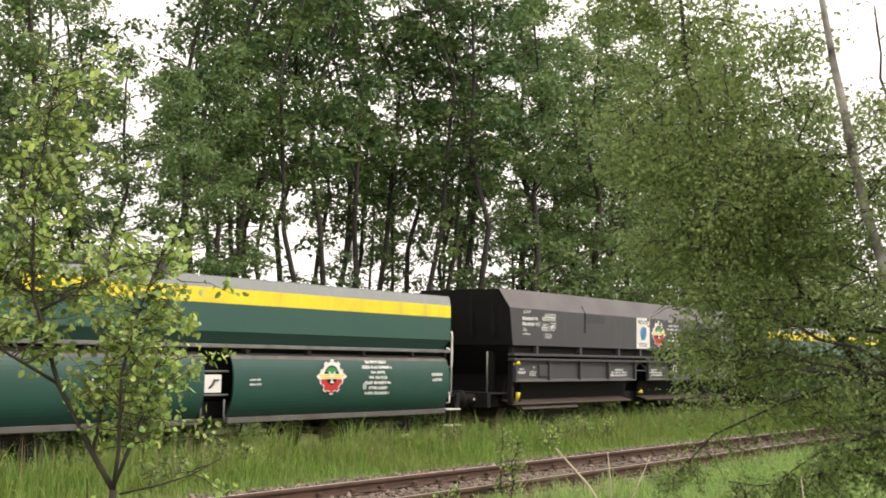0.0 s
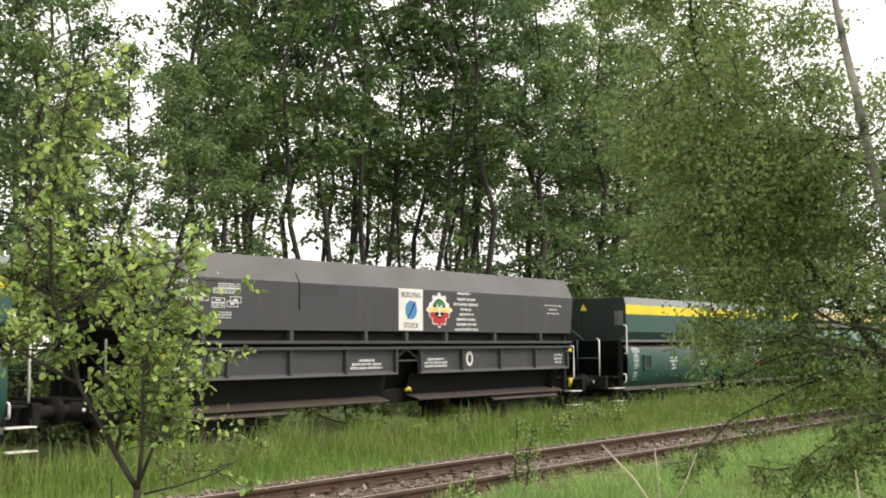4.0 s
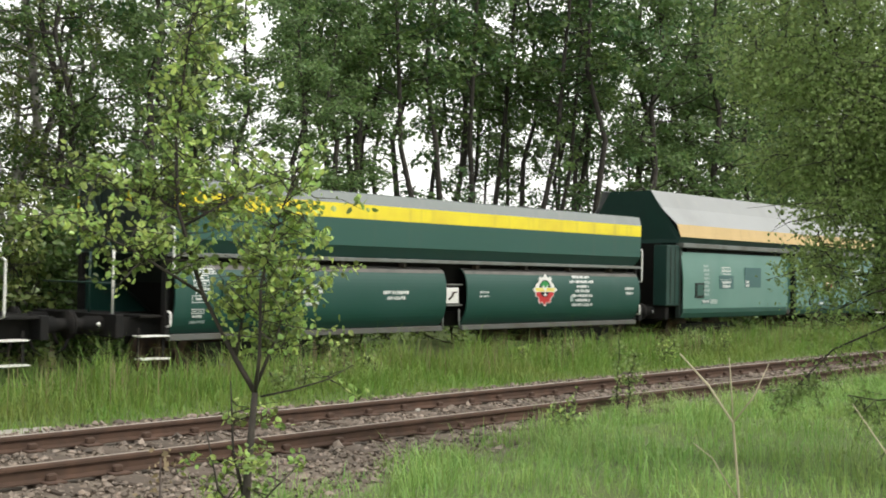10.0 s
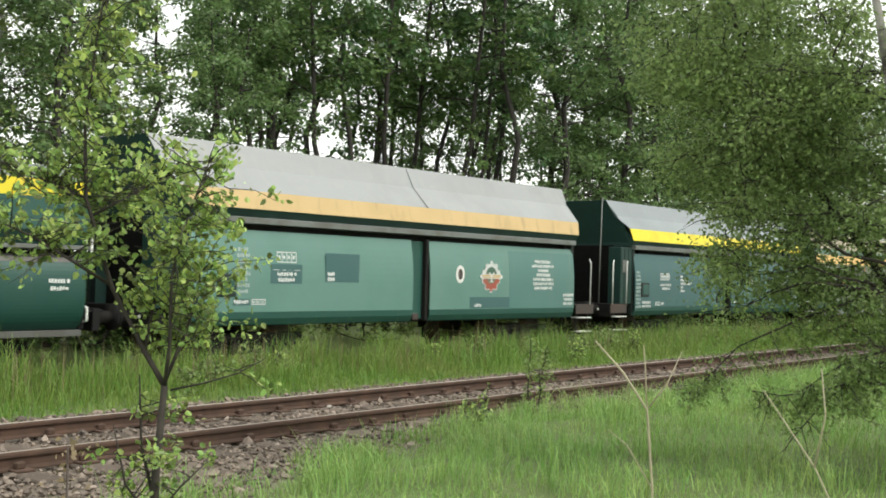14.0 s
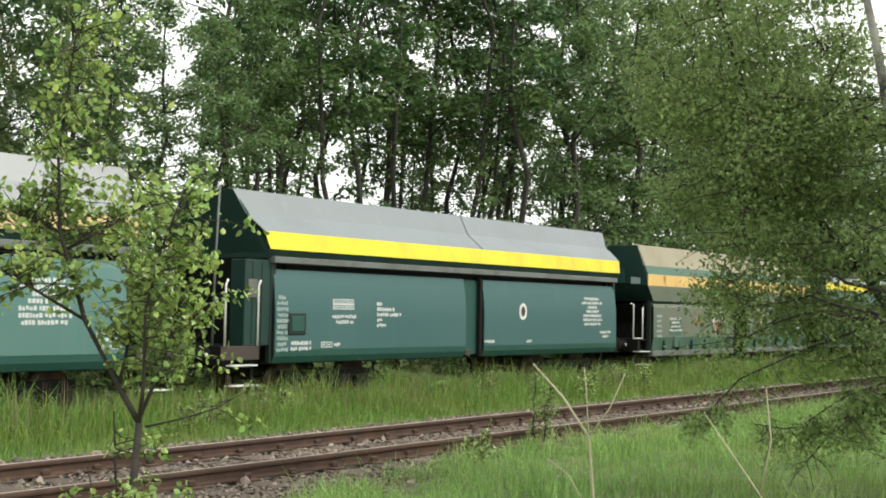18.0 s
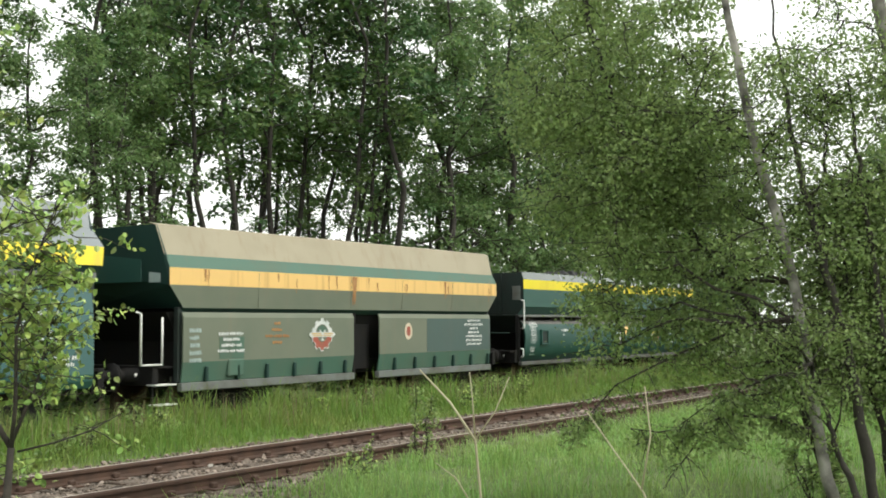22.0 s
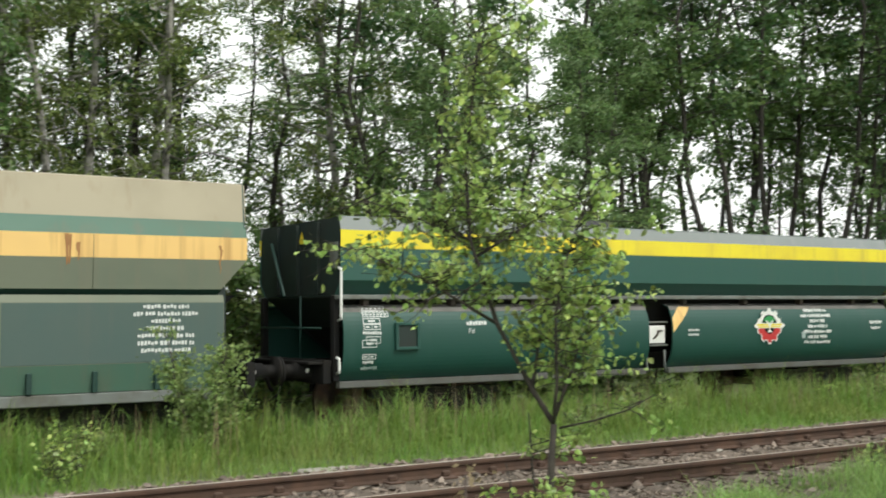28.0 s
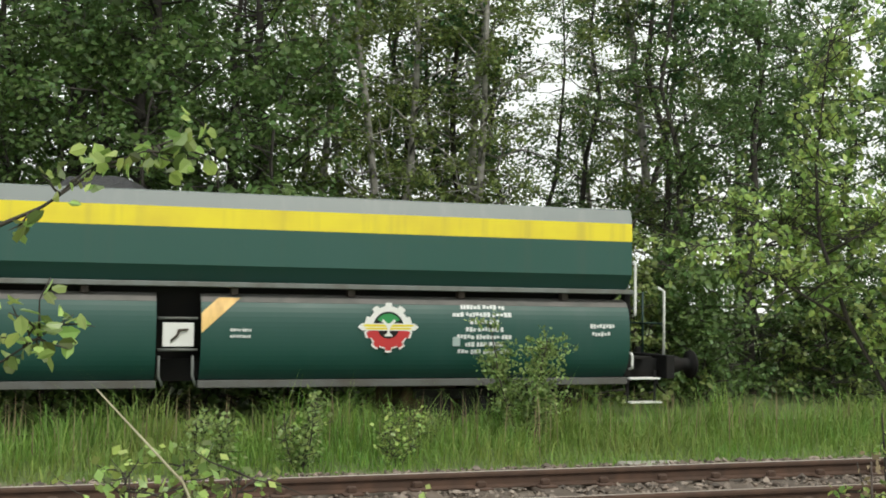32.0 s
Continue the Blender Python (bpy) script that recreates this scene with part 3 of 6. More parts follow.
def ring_mark(y, x, z, r, parent, rim="white", core="brownsteel"):
    v, f, idx = [], [], []
    disc(v, f, idx, x, z, y, [(r * 0.8 * math.cos(i * 0.2618), r * math.sin(i * 0.2618)) for i in range(24)], 0)
    disc(v, f, idx, x, z, y - 0.004, [(r * 0.42 * math.cos(i * 0.2618), r * 0.6 * math.sin(i * 0.2618)) for i in range(24)], 1)
    return part("ring_sign", mesh_of("ring_sign", v, f, [M[rim], M[core]], idx), parent, "white oval ring mark" if rim == "white" else "faded tan ring mark")


def words(text, size, mat, m, parent, name="lettering"):
    c = bpy.data.curves.new(name, "FONT")
    c.body, c.size, c.align_x, c.extrude = text, size, "CENTER", 0.001
    o = bpy.data.objects.new(name, c)
    scene.collection.objects.link(o)
    me = bpy.data.meshes.new_from_object(o.evaluated_get(bpy.context.evaluated_depsgraph_get()))
    bpy.data.objects.remove(o)
    me.materials.clear()
    me.materials.append(mat)
    return part(name, me, parent, at=m)


def wheelset_mesh():
    paths = []
    for s in (-0.75, 0.75):
        o = 1 if s > 0 else -1
        paths.append(([(0, s - 0.075 * o, 0), (0, s - 0.045 * o, 0), (0, s - 0.04 * o, 0), (0, s + 0.075 * o, 0), (0, s + 0.076 * o, 0)], [0.47, 0.49, 0.462, 0.45, 0.40]))
    paths.append(([(0, -1.05, 0), (0, 1.05, 0)], [0.08, 0.08]))
    return tube_mesh("wheelset", M["wheel"], paths, 20)


def bogie_mesh():
    """A two-axle bogie: side frames dipping between the axleboxes, springs, a cross beam."""
    bm = bmesh.new()

    def block(x0, x1, y0, y1, z0, z1):
        r = bmesh.ops.create_cube(bm, size=1)
        for v in r["verts"]:
            v.co = Vector(((x0 + x1) / 2 + v.co.x * (x1 - x0), (y0 + y1) / 2 + v.co.y * (y1 - y0), (z0 + z1) / 2 + v.co.z * (z1 - z0)))
    for s in (-1, 1):
        y0, y1 = sorted((s * 0.95, s * 1.1))
        block(-1.25, 1.25, y0, y1, 0.58, 0.72)
        block(-0.55, 0.55, y0, y1, 0.34, 0.60)
        for a in (-0.9, 0.9):
            block(a - 0.17, a + 0.17, y0 - 0.03, y1 + 0.03, 0.32, 0.60)
        for a in (-0.25, 0.0, 0.25):
            r = bmesh.ops.create_cone(bm, segments=10, radius1=0.09, radius2=0.09, depth=0.24, cap_ends=True)
            for v in r["verts"]:
                v.co += Vector((a, s * 1.13, 0.5))
    block(-0.2, 0.2, -0.95, 0.95, 0.5, 0.74)
    return bm_mesh("bogie", bm, M["black"])


SHARED = {}


def shared(key, make):
    if key not in SHARED:
        SHARED[key] = make()
    return SHARED[key]


def running_gear(w, L, e0, e1):
    """Sole bars, buffer beams, buffers, couplings, bogies; wheelsets are returned for keying."""
    for y in (-0.95, 0.95):
        part("sole_bar", box("sole_bar", M["black"], -e0 + 0.62, L + e1 - 0.62, y - 0.06, y + 0.06, 0.86, 1.16), w)
    for x, s in ((-e0 + 0.62, -1), (L + e1 - 0.62, 1)):
        part("buffer_beam", box("buffer_beam", M["black"], x - 0.07, x + 0.07, -1.32, 1.32, 0.86, 1.22, 0.01), w)
        part("coupling_hook", tube_mesh("coupling_hook", M["black"], [([(x, 0, 1.0), (x + s * 0.3, 0, 1.02), (x + s * 0.4, 0, 0.94), (x + s * 0.36, 0, 0.78), (x + s * 0.3, 0, 0.7)], [0.05, 0.045, 0.04, 0.035, 0.03])], 8), w)
        for y in (-0.875, 0.875):
            part("buffer", tube_mesh("buffer", M["black"], [([(x, y, 1.06), (x + s * 0.02, y, 1.06), (x + s * 0.021, y, 1.06), (x + s * 0.36, y, 1.06), (x + s * 0.361, y, 1.06), (x + s * 0.58, y, 1.06), (x + s * 0.581, y, 1.06), (x + s * 0.615, y, 1.06)], [0.18, 0.18, 0.13, 0.13, 0.1, 0.1, 0.225, 0.22])], 16), w)
            part("buffer_mark", tube_mesh("buffer_mark", M["white"], [([(x + s * 0.18, y - 0.131, 1.06), (x + s * 0.18, y - 0.139, 1.06)], [0.035, 0.035])], 10), w, "white dot on the buffer")
        part("brake_hose", tube_mesh("brake_hose", M["black"], [([(x, -0.3, 1.0), (x + s * 0.25, -0.3, 0.9), (x + s * 0.35, -0.3, 0.66), (x + s * 0.5, -0.28, 0.55)], [0.022] * 4)], 6), w)
    sets = []
    for cx in (2.0, L - 2.0):
        part("bogie", shared("bogie", bogie_mesh), w, at=pose(cx, 0, 0))
        for a in (-0.9, 0.9):
            ws = part("wheelset", shared("wheelset", wheelset_mesh), w, at=pose(cx + a, 0, 0.46))
            sets.append((ws, cx + a))
    return sets


def rail_loop(w, x, y, z0, z1, name="handrail", out=-0.1, mat="white"):
    """A bent round grab rail fixed at both ends."""
    part(name, tube_mesh(name, M[mat], [([(x, y, z0), (x, y + out, z0 + 0.02), (x, y + out, z0 + 0.06), (x, y + out, z1 - 0.06), (x, y + out, z1 - 0.02), (x, y, z1)], [0.022] * 6)], 8), w, "white painted grab rail" if mat == "white" else "")


def steps(w, x0, x1, y):
    st = part("step", box("step", M["white"], x0, x1, y - 0.02, y + 0.24, 0.86, 0.885, 0.004), w, "white edged foot step")
    part("step", box("step", M["white"], x0 + 0.03, x1 + 0.03, y - 0.02, y + 0.2, 0.50, 0.525, 0.004), w, "white edged foot step")
    for x in (x0 + 0.03, x1 - 0.03):
        part("step_hanger", box("step_hanger", M["black"], x - 0.02, x + 0.02, y + 0.1, y + 0.12, 0.5, 1.0, 0.003), w)


def mirror_prof(p):
    return [(-y, z) for y, z in p][::-1]


def barrel_wagon(name, label, L, e0, e1, gap, diagonal, marks, bright="yellow", steps_at=(True, True)):
    """Open-topped hopper wagon: upright upper side with colour bands, long curved discharge doors below."""
    w = tagged(new(name), label, "hopper wagon", group="wagons of the coal train")
    sets = running_gear(w, L, e0, e1)
    A = lambda p, s: p if s < 0 else mirror_prof(p)
    dz = np.array([2.06, 2.0, 1.88, 1.68, 1.42, 1.2, 1.02, 0.90])
    dyy = np.array([-1.27, -1.40, -1.47, -1.512, -1.52, -1.487, -1.41, -1.31])
    arc = np.polyfit(dz[1:], dyy[1:], 4)
    door = [(-1.27, 2.06)] + [(float(np.polyval(arc, z)), float(z)) for z in np.linspace(2.01, 0.90, 18)]
    py = lambda z: float(np.interp(z, [q[1] for q in door[::-1]], [q[0] for q in door[::-1]]))
    for s in (-1, 1):
        part("side_panel", sheet("side_panel", M["green"], A([(-1.5, 2.93), (-1.5, 2.43), (-1.30, 2.21)], s), 0, L), w)
        part("colour_band", sheet("colour_band", M[bright], A([(-1.503, 3.2), (-1.503, 2.93)], s), 0, L), w, "bright yellow painted band")
        part("top_band", sheet("top_band", M["topgrey"], A([(-1.40, 3.42), (-1.45, 3.40), (-1.5, 3.2)], s), 0, L), w, "pale grey top band")
        y0, y1 = sorted((s * 1.50, s * 1.26))
        part("ledge", box("ledge", M["edge"], -0.03, L + 0.03, y0, y1, 2.14, 2.21, 0.008), w)
        for i, (a, b) in enumerate(((0.04, gap[0]), (gap[1], L - 0.04))):
            part("discharge_door", sheet("discharge_door", M["barrel"], A(door, s), a, b, 0.03, 1), w, "curved dark green discharge door")
            y0, y1 = sorted((s * 1.41, s * 1.28))
            part("door_sill", box("door_sill", M["sill"], a - 0.02, b + 0.02, y0, y1, 0.79, 0.89, 0.008), w)
            part("door_lip", sheet("door_lip", M["dust"], A([(y - 0.004, z) for y, z in door if z > 1.93], s), a, b, 0.003), w, "dust-covered upper edge of the door")
            for x in np.arange(a + 0.45, b, 1.62):
                y0, y1 = sorted((s * 1.40, s * 1.26))
                part("hinge", box("hinge", M["brownsteel"], x - 0.05, x + 0.05, y0, y1, 2.04, 2.14, 0.006), w)
    part("hopper", shared(("hop", L), lambda: hopper_mesh(L, 1.24, 0.9, 2.2)), w, "sooty inner hopper")
    end = [(-1.48, 2.43), (-1.3, 2.21), (1.3, 2.21), (1.48, 2.43), (1.48, 3.2), (1.40, 3.40), (-1.40, 3.40), (-1.48, 3.2)]
    for x in (0.02, L - 0.04):
        part("end_wall", plate("end_wall", M["blackgreen"], end, x), w, "dark green end wall")
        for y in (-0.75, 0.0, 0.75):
            part("end_rib", box("end_rib", M["blackgreen"], x - 0.06, x + 0.08, y - 0.04, y + 0.04, 2.23, 3.36, 0.006), w)
    for x, s in ((0, -1), (L, 1)):
        for y in (-1.3, 1.3):
            part("end_post", box("end_post", M["black"], x - 0.05, x + 0.05, y - 0.06, y + 0.06, 0.9, 2.2, 0.008), w)
        part("end_slope", plate_x("end_slope", M["blackgreen"], x, x - s * 1.5, 2.2, 1.0, 1.2), w)
        part("platform", box("platform", M["black"], min(x, x + s * 0.45), max(x, x + s * 0.45), -1.3, 1.3, 1.16, 1.2, 0.006), w)
    v = [(0.012, -0.25, 3.05), (0.012, 0.0, 3.05), (0.012, -0.125, 3.25)]
    part("warning_triangle", mesh_of("warning_triangle", v, [[0, 2, 1]], M["yellow"]), w, "small yellow warning triangle")
    part("end_plate", box("end_plate", M["edge"], -0.01, 0.015, -1.40, -1.14, 2.62, 3.02, 0.006), w, "grey plate on the end wall")
    part("end_brace", tube_mesh("end_brace", M["deep"], [([(-0.05, 0.9, 3.1), (-0.2, 0.3, 2.6), (-0.4, -0.35, 2.2)], [0.03] * 3)], 6), w)
    rail_loop(w, 0.0, -1.42, 1.82, 2.62, out=-0.09)
    rail_loop(w, L + 0.05, -1.42, 1.82, 2.62, out=-0.09)
    for on, x, s in ((steps_at[0], -e0 + 0.62, -1), (steps_at[1], L + e1 - 0.62, 1)):
        part("end_rail", tube_mesh("end_rail", M["deep"], [([(x, -0.4, 1.2), (x, -0.4, 2.2)], [0.02] * 2)], 8), w)
        part("end_rail", tube_mesh("end_rail", M["deep"], [([(x, -1.1, 1.7), (x, 1.1, 1.7)], [0.016] * 2)], 8), w)
        if on:
            part("end_rail", tube_mesh("end_rail", M["white"], [([(x, -1.1, 1.2), (x, -1.1, 2.2), (x - s * 0.04, -1.0, 2.26)], [0.022] * 3)], 8), w, "white end railing")
            steps(w, *((L, L + 0.52) if s > 0 else (-0.52, 0.0)), -1.42)
    for x in (-0.02, L + 0.02):
        rail_loop(w, x, -1.40, 1.02, 1.26, out=-0.08)
    # brake corner in the opening between the doors
    a, b = gap
    box_ = part("brake_plate", box("brake_plate", M["white"], a + 0.09, a + 0.5, -1.40, -1.37, 1.34, 1.66, 0.006), w, "white plate with a brown changeover lever")
    part("lever", tube_mesh("lever", M["brownsteel"], [([(a + 0.2, -1.41, 1.42), (a + 0.28, -1.425, 1.49), (a + 0.3, -1.43, 1.56), (a + 0.42, -1.42, 1.57)], [0.016, 0.02, 0.022, 0.014])], 6), box_)
    for z in (1.72, 1.30):
        part("brake_rod", tube_mesh("brake_rod", M["edge"], [([(a + 0.03, -1.40, z), (b - 0.03, -1.40, z)], [0.02, 0.02])], 6), w)
    for x in (a + 0.05, b - 0.09):
        part("brake_strut", tube_mesh("brake_strut", M["edge"], [([(x, -1.38, 1.22), (x, -1.38, 0.95), (x + 0.05, -1.36, 0.82)], [0.02] * 3)], 6), w)
    # markings
    frame_marks(py, M["lettering"], 0.38, 1.955, 0.46, 0.085, w, 0.012, 6)
    frame_marks(py, M["lettering"], 0.38, 1.865, 0.46, 0.085, w, 0.012, 7)
    frame_marks(py, M["lettering"], 0.38, 1.76, 0.30, 0.09, w, 0.012, 1)
    frame_marks(py, M["lettering"], 0.38, 1.67, 0.30, 0.09, w, 0.012, 2)
    bar_lines(py, M["lettering"], "stencil", 0.525, 1.65, [0.33], w, 0.05)
    frame_marks(py, M["lettering"], 0.35, 1.40, 0.26, 0.12, w, 0.012, 1)
    frame_marks(py, M["lettering"], 0.42, 1.46, 0.26, 0.11, w, 0.012, 1)
    frame_marks(py, M["lettering"], 0.36, 1.22, 0.24, 0.08, w, 0.012, 2)
    bar_lines(py, M["lettering"], "stencil", 0.485, 1.20, [0.21], w, 0.05)
    bar_lines(py, M["fadedlettering"], "stencil", 0.5, 1.11, [0.28], w, 0.05)
    # the hatch recess is shallow; its shade is put into the near-black colour
    hatch = part("inspection_hatch", box("inspection_hatch", M["blackgreen"], 0.98, 1.32, py(1.5) - 0.022, py(1.5) + 0.02, 1.4, 1.73, 0.004), w, "square recessed hatch with a raised frame")
    for x0, x1, z0, z1 in ((0.93, 0.98, 1.35, 1.78), (1.32, 1.37, 1.35, 1.78), (0.98, 1.32, 1.35, 1.4), (0.98, 1.32, 1.73, 1.78)):
        part("hatch_frame", box("hatch_frame", M["barrel"], x0, x1, py(1.5) - 0.05, py(1.5) + 0.02, z0, z1, 0.008), hatch)
    for kind, x, z, rows in marks:
        bar_lines(py, M["lettering"], "stencil", x, z, rows, w)
    emblem(py(1.5) - 0.012, gap[1] + 2.57, 1.62, 0.345, w)
    bar_lines(py, M["lettering"], "stencil", gap[1] + 4.0, 1.95, [0.69, 0.95, 0.44, 0.57, 0.83, 0.58, 0.8], w, 0.066, 0.106)
    part("stencil", box("stencil", M["fadedlettering"], gap[1] + 3.52, gap[1] + 3.63, py(1.42) - 0.012, py(1.42) - 0.006, 1.36, 1.49, 0.001), w)
    bar_lines(py, M["lettering"], "stencil", L - 0.5, 1.69, [0.39, 0.33], w, 0.066, 0.115)
    bar_lines(py, M["lettering"], "stencil", gap[1] + 0.53, 1.59, [0.29, 0.29], w, 0.04, 0.085)
    if diagonal:
        b = gap[1] + 0.004
        v, f = [], []
        for k, z in enumerate(np.linspace(1.53, 2.005, 12)):
            xl, xr = max(0.0, (z - 1.8) * 1.15), (z - 1.53) * 1.1
            v += [(b + xl, py(z) - 0.008, z), (b + xr + 0.002, py(z) - 0.008, z)]
            if k:
                f.append([2 * k - 2, 2 * k - 1, 2 * k + 1, 2 * k])
        part("diagonal_stripe", mesh_of("diagonal_stripe", v, f, M["orange"]), w, "amber diagonal stripe")
    return w, sets


def hopper_mesh(L, half, z0, z1):
    """The dark trough behind the doors, narrowing downwards."""
    v = [(0.1, -half, z1), (L - 0.1, -half, z1), (L - 0.1, half, z1), (0.1, half, z1), (1.4, -0.75, z0), (L - 1.4, -0.75, z0), (L - 1.4, 0.75, z0), (1.4, 0.75, z0)]
    return mesh_of("hopper", v, [[0, 1, 5, 4], [1, 2, 6, 5], [2, 3, 7, 6], [3, 0, 4, 7], [4, 5, 6, 7], [3, 2, 1, 0]], M["black"])


def plate_x(name, mat, xa, xb, za, zb, half):
    """A sloping end plate from (xa, za) to (xb, zb), as wide as the wagon."""
    t = 0.02
    v = [(xa, -half, za), (xa, half, za), (xb, half, zb), (xb, -half, zb), (xa, -half, za - t), (xa, half, za - t), (xb, half, zb - t), (xb, -half, zb - t)]
    return mesh_of(name, v, [[0, 1, 2, 3], [7, 6, 5, 4], [0, 4, 5, 1], [1, 5, 6, 2], [2, 6, 7, 3], [3, 7, 4, 0]], mat)


def flare(me, L, z0, z1, out0, out1):
    """Lean the ends of a body part: outwards by out0 at z0 to out1 at z1."""
    for v in me.vertices:
        u = min(max((v.co.z - z0) / (z1 - z0), 0), 1)
        v.co.x += (out0 + (out1 - out0) * u) * (-1 if v.co.x < L / 2 else 1)
    return me


def end_column(w, x, s, half, top, mat="blackgreen"):
    for y in (-half + 0.06, half - 0.06):
        part("end_post", box("end_post", M[mat], x - 0.06, x + 0.06, y - 0.06, y + 0.06, 0.9, top, 0.008), w)


def roof_wagon(name, label, L, e0, e1, gap, body, low, roof, band, prof_top, marks, rails=((), ()), inset=0.16, hatch_x=0.58):
    """Tall hopper wagon: steep grey sheet sides above, flat discharge doors below a ledge."""
    w = tagged(new(name), label, "hopper wagon", group="wagons of the coal train")
    sets = running_gear(w, L, e0, e1)
    A = lambda p, s: p if s < 0 else mirror_prof(p)
    zt, dy, z_eave = prof_top
    hz = zt - z_eave
    y_at = lambda z: float(np.interp(z, [z_eave, z_eave + 0.33, zt - 0.44, zt], [-1.5, -1.5 + 0.10 * dy, -1.5 + 0.68 * dy, -1.5 + dy]))
    door = [(-1.5 + 0.1 * max(0.0, (z - 1.7) / 0.92) ** 2, float(z)) for z in np.linspace(2.62, 1.14, 13)]
    strip = [(-1.5, 1.14), (-1.49, 1.02), (-1.43, 0.9)]
    py = lambda z: float(np.interp(z, [q[1] for q in door[::-1]], [q[0] for q in door[::-1]]))
    zb = z_eave + 0.33
    for s in (-1, 1):
        part("roof_sheet", flare(sheet("roof_sheet", M[roof], A([(y_at(zt) + 0.12, zt + 0.015), (y_at(zt), zt), (y_at(zt - 0.44), zt - 0.44), (y_at(zb), zb)], s), 0, L, 0.015, 1), L, z_eave, zt, 0, 0.3), w, "dull grey steep side sheet")
        part("colour_band", flare(sheet("colour_band", M[band], A([(y_at(zb) - 0.003, zb), (-1.503, z_eave)], s), 0, L, 0.015), L, z_eave, zt, 0, 0.3), w, "painted colour band along the eave")
        # shade below the eave is put into this sheet's darker green
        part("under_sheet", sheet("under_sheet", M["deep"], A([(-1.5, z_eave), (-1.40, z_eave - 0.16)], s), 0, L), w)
        for x in (L * 0.52,):
            y0 = [(x, (y_at(z) - 0.012) * -s if s > 0 else y_at(z) - 0.012, z) for z in (zt - 0.03, zt - 0.44, zb)]
            part("seam", tube_mesh("seam", M[roof], [(y0, [0.015] * 3)], 5), w)
        y0, y1 = sorted((s * 1.52, s * 1.30))
        part("ledge", box("ledge", M["edge"], inset - 0.06, L + 0.02 - inset, y0, y1, 2.73, 2.85, 0.01), w)
        for a, b in ((inset, gap[0]), (gap[1], L - inset)):
            d = part("discharge_door", sheet("discharge_door", M[body], A(door, s), a, b, 0.03), w, "flat painted discharge door")
            part("door_foot", sheet("door_foot", M[low], A(strip, s), a, b, 0.03), d, "darker lower strip")
            if body == "faded" and a > 5 and s < 0:
                part("repainted_area", sheet("repainted_area", M["washed"], [(y - 0.003, z) for y, z in door if z < 2.55], 9.66, b - 0.02, 0.002), d, "darker teal repainted area")
    part("hopper", shared(("hop", L), lambda: hopper_mesh(L, 1.3, 0.9, 2.72)), w, "sooty inner hopper")
    top = y_at(zt) + 0.12
    end = [(-1.49, z_eave), (-1.40, z_eave - 0.16), (1.40, z_eave - 0.16), (1.49, z_eave), (-top - 0.1, zt - 0.01), (top + 0.1 - 0.2, zt - 0.01)]
    for x in (0.02, L - 0.04):
        part("end_wall", flare(plate("end_wall", M["deep"], end, x), L, z_eave, zt, 0, 0.3), w, "dark green hexagonal end wall")
    part("top_cover", box("top_cover", M["blackgreen"], 0.03, L - 0.03, top, -top, zt - 0.06, zt - 0.03, 0), w)
    for x, s in ((0, -1), (L, 1)):
        xi = x - s * inset
        part("end_bulkhead", plate("end_bulkhead", M["black"], [(-1.38, 0.92), (1.38, 0.92), (1.38, 2.8), (-1.38, 2.8)], xi - s * 0.35), w)
        end_column(w, xi, s, 1.42, 2.74)
        part("end_slope", plate_x("end_slope", M["black"], x + s * 0.02, x - s * 0.5, 2.84, 1.2, 0.9), w)
        part("platform", box("platform", M["black"], min(xi, x + s * (e1 - 0.62 if s > 0 else e0 - 0.62)), max(xi, x + s * (e1 - 0.62 if s > 0 else e0 - 0.62)), -1.3, 1.3, 1.17, 1.21, 0.006), w)
        if s < 0:
            col = part("end_cabinet", box("end_cabinet", M["deep"], -0.5, inset - 0.02, -1.40, -1.0, 1.22, 2.78, 0.015), w, "dark green steel column under the end wall")
            for q in (-0.32, -0.1):
                part("groove", box("groove", M["blackgreen"], q - 0.015, q + 0.015, -1.412, -1.395, 1.26, 2.74, 0.004), col)
        for off in rails[0 if s < 0 else 1]:
            xx = x + s * off
            part("end_rail", tube_mesh("end_rail", M["white"], [([(xx, -1.42, 1.22), (xx, -1.42, 2.3), (xx - s * 0.06, -1.40, 2.4)], [0.02] * 3)], 8), w, "white end railing")
        if rails[0 if s < 0 else 1]:
            part("side_plate", box("side_plate", M["brownsteel"], *sorted((x + s * 0.12, x + s * 1.0)), -1.40, -1.36, 0.97, 1.22, 0.008), w, "dark brown plate under the platform")
            steps(w, *(sorted((x + s * 0.2, x + s * 0.82))), -1.44)
    # the opening between the doors: a recessed panel and its frame
    a, b = gap
    part("gap_panel", box("gap_panel", M[low], a, b, -1.36, -1.33, 0.95, 2.6, 0.004), w)
    part("gap_post", box("gap_post", M["black"], b - 0.12, b - 0.02, -1.46, -1.3, 0.9, 2.65, 0.01), w)
    part("latch", box("latch", M["brownsteel"], a + 0.1, a + 0.3, -1.42, -1.34, 0.92, 1.06, 0.01), w)
    hatch = part("hatch", box("hatch", M["blackgreen"], inset + hatch_x, inset + hatch_x + 0.44, -1.53, -1.49, 1.42, 1.82, 0.012), w, "small framed hatch")
    part("hatch_lid", box("hatch_lid", M[low], inset + hatch_x + 0.06, inset + hatch_x + 0.38, -1.545, -1.52, 1.48, 1.76, 0.01), hatch)
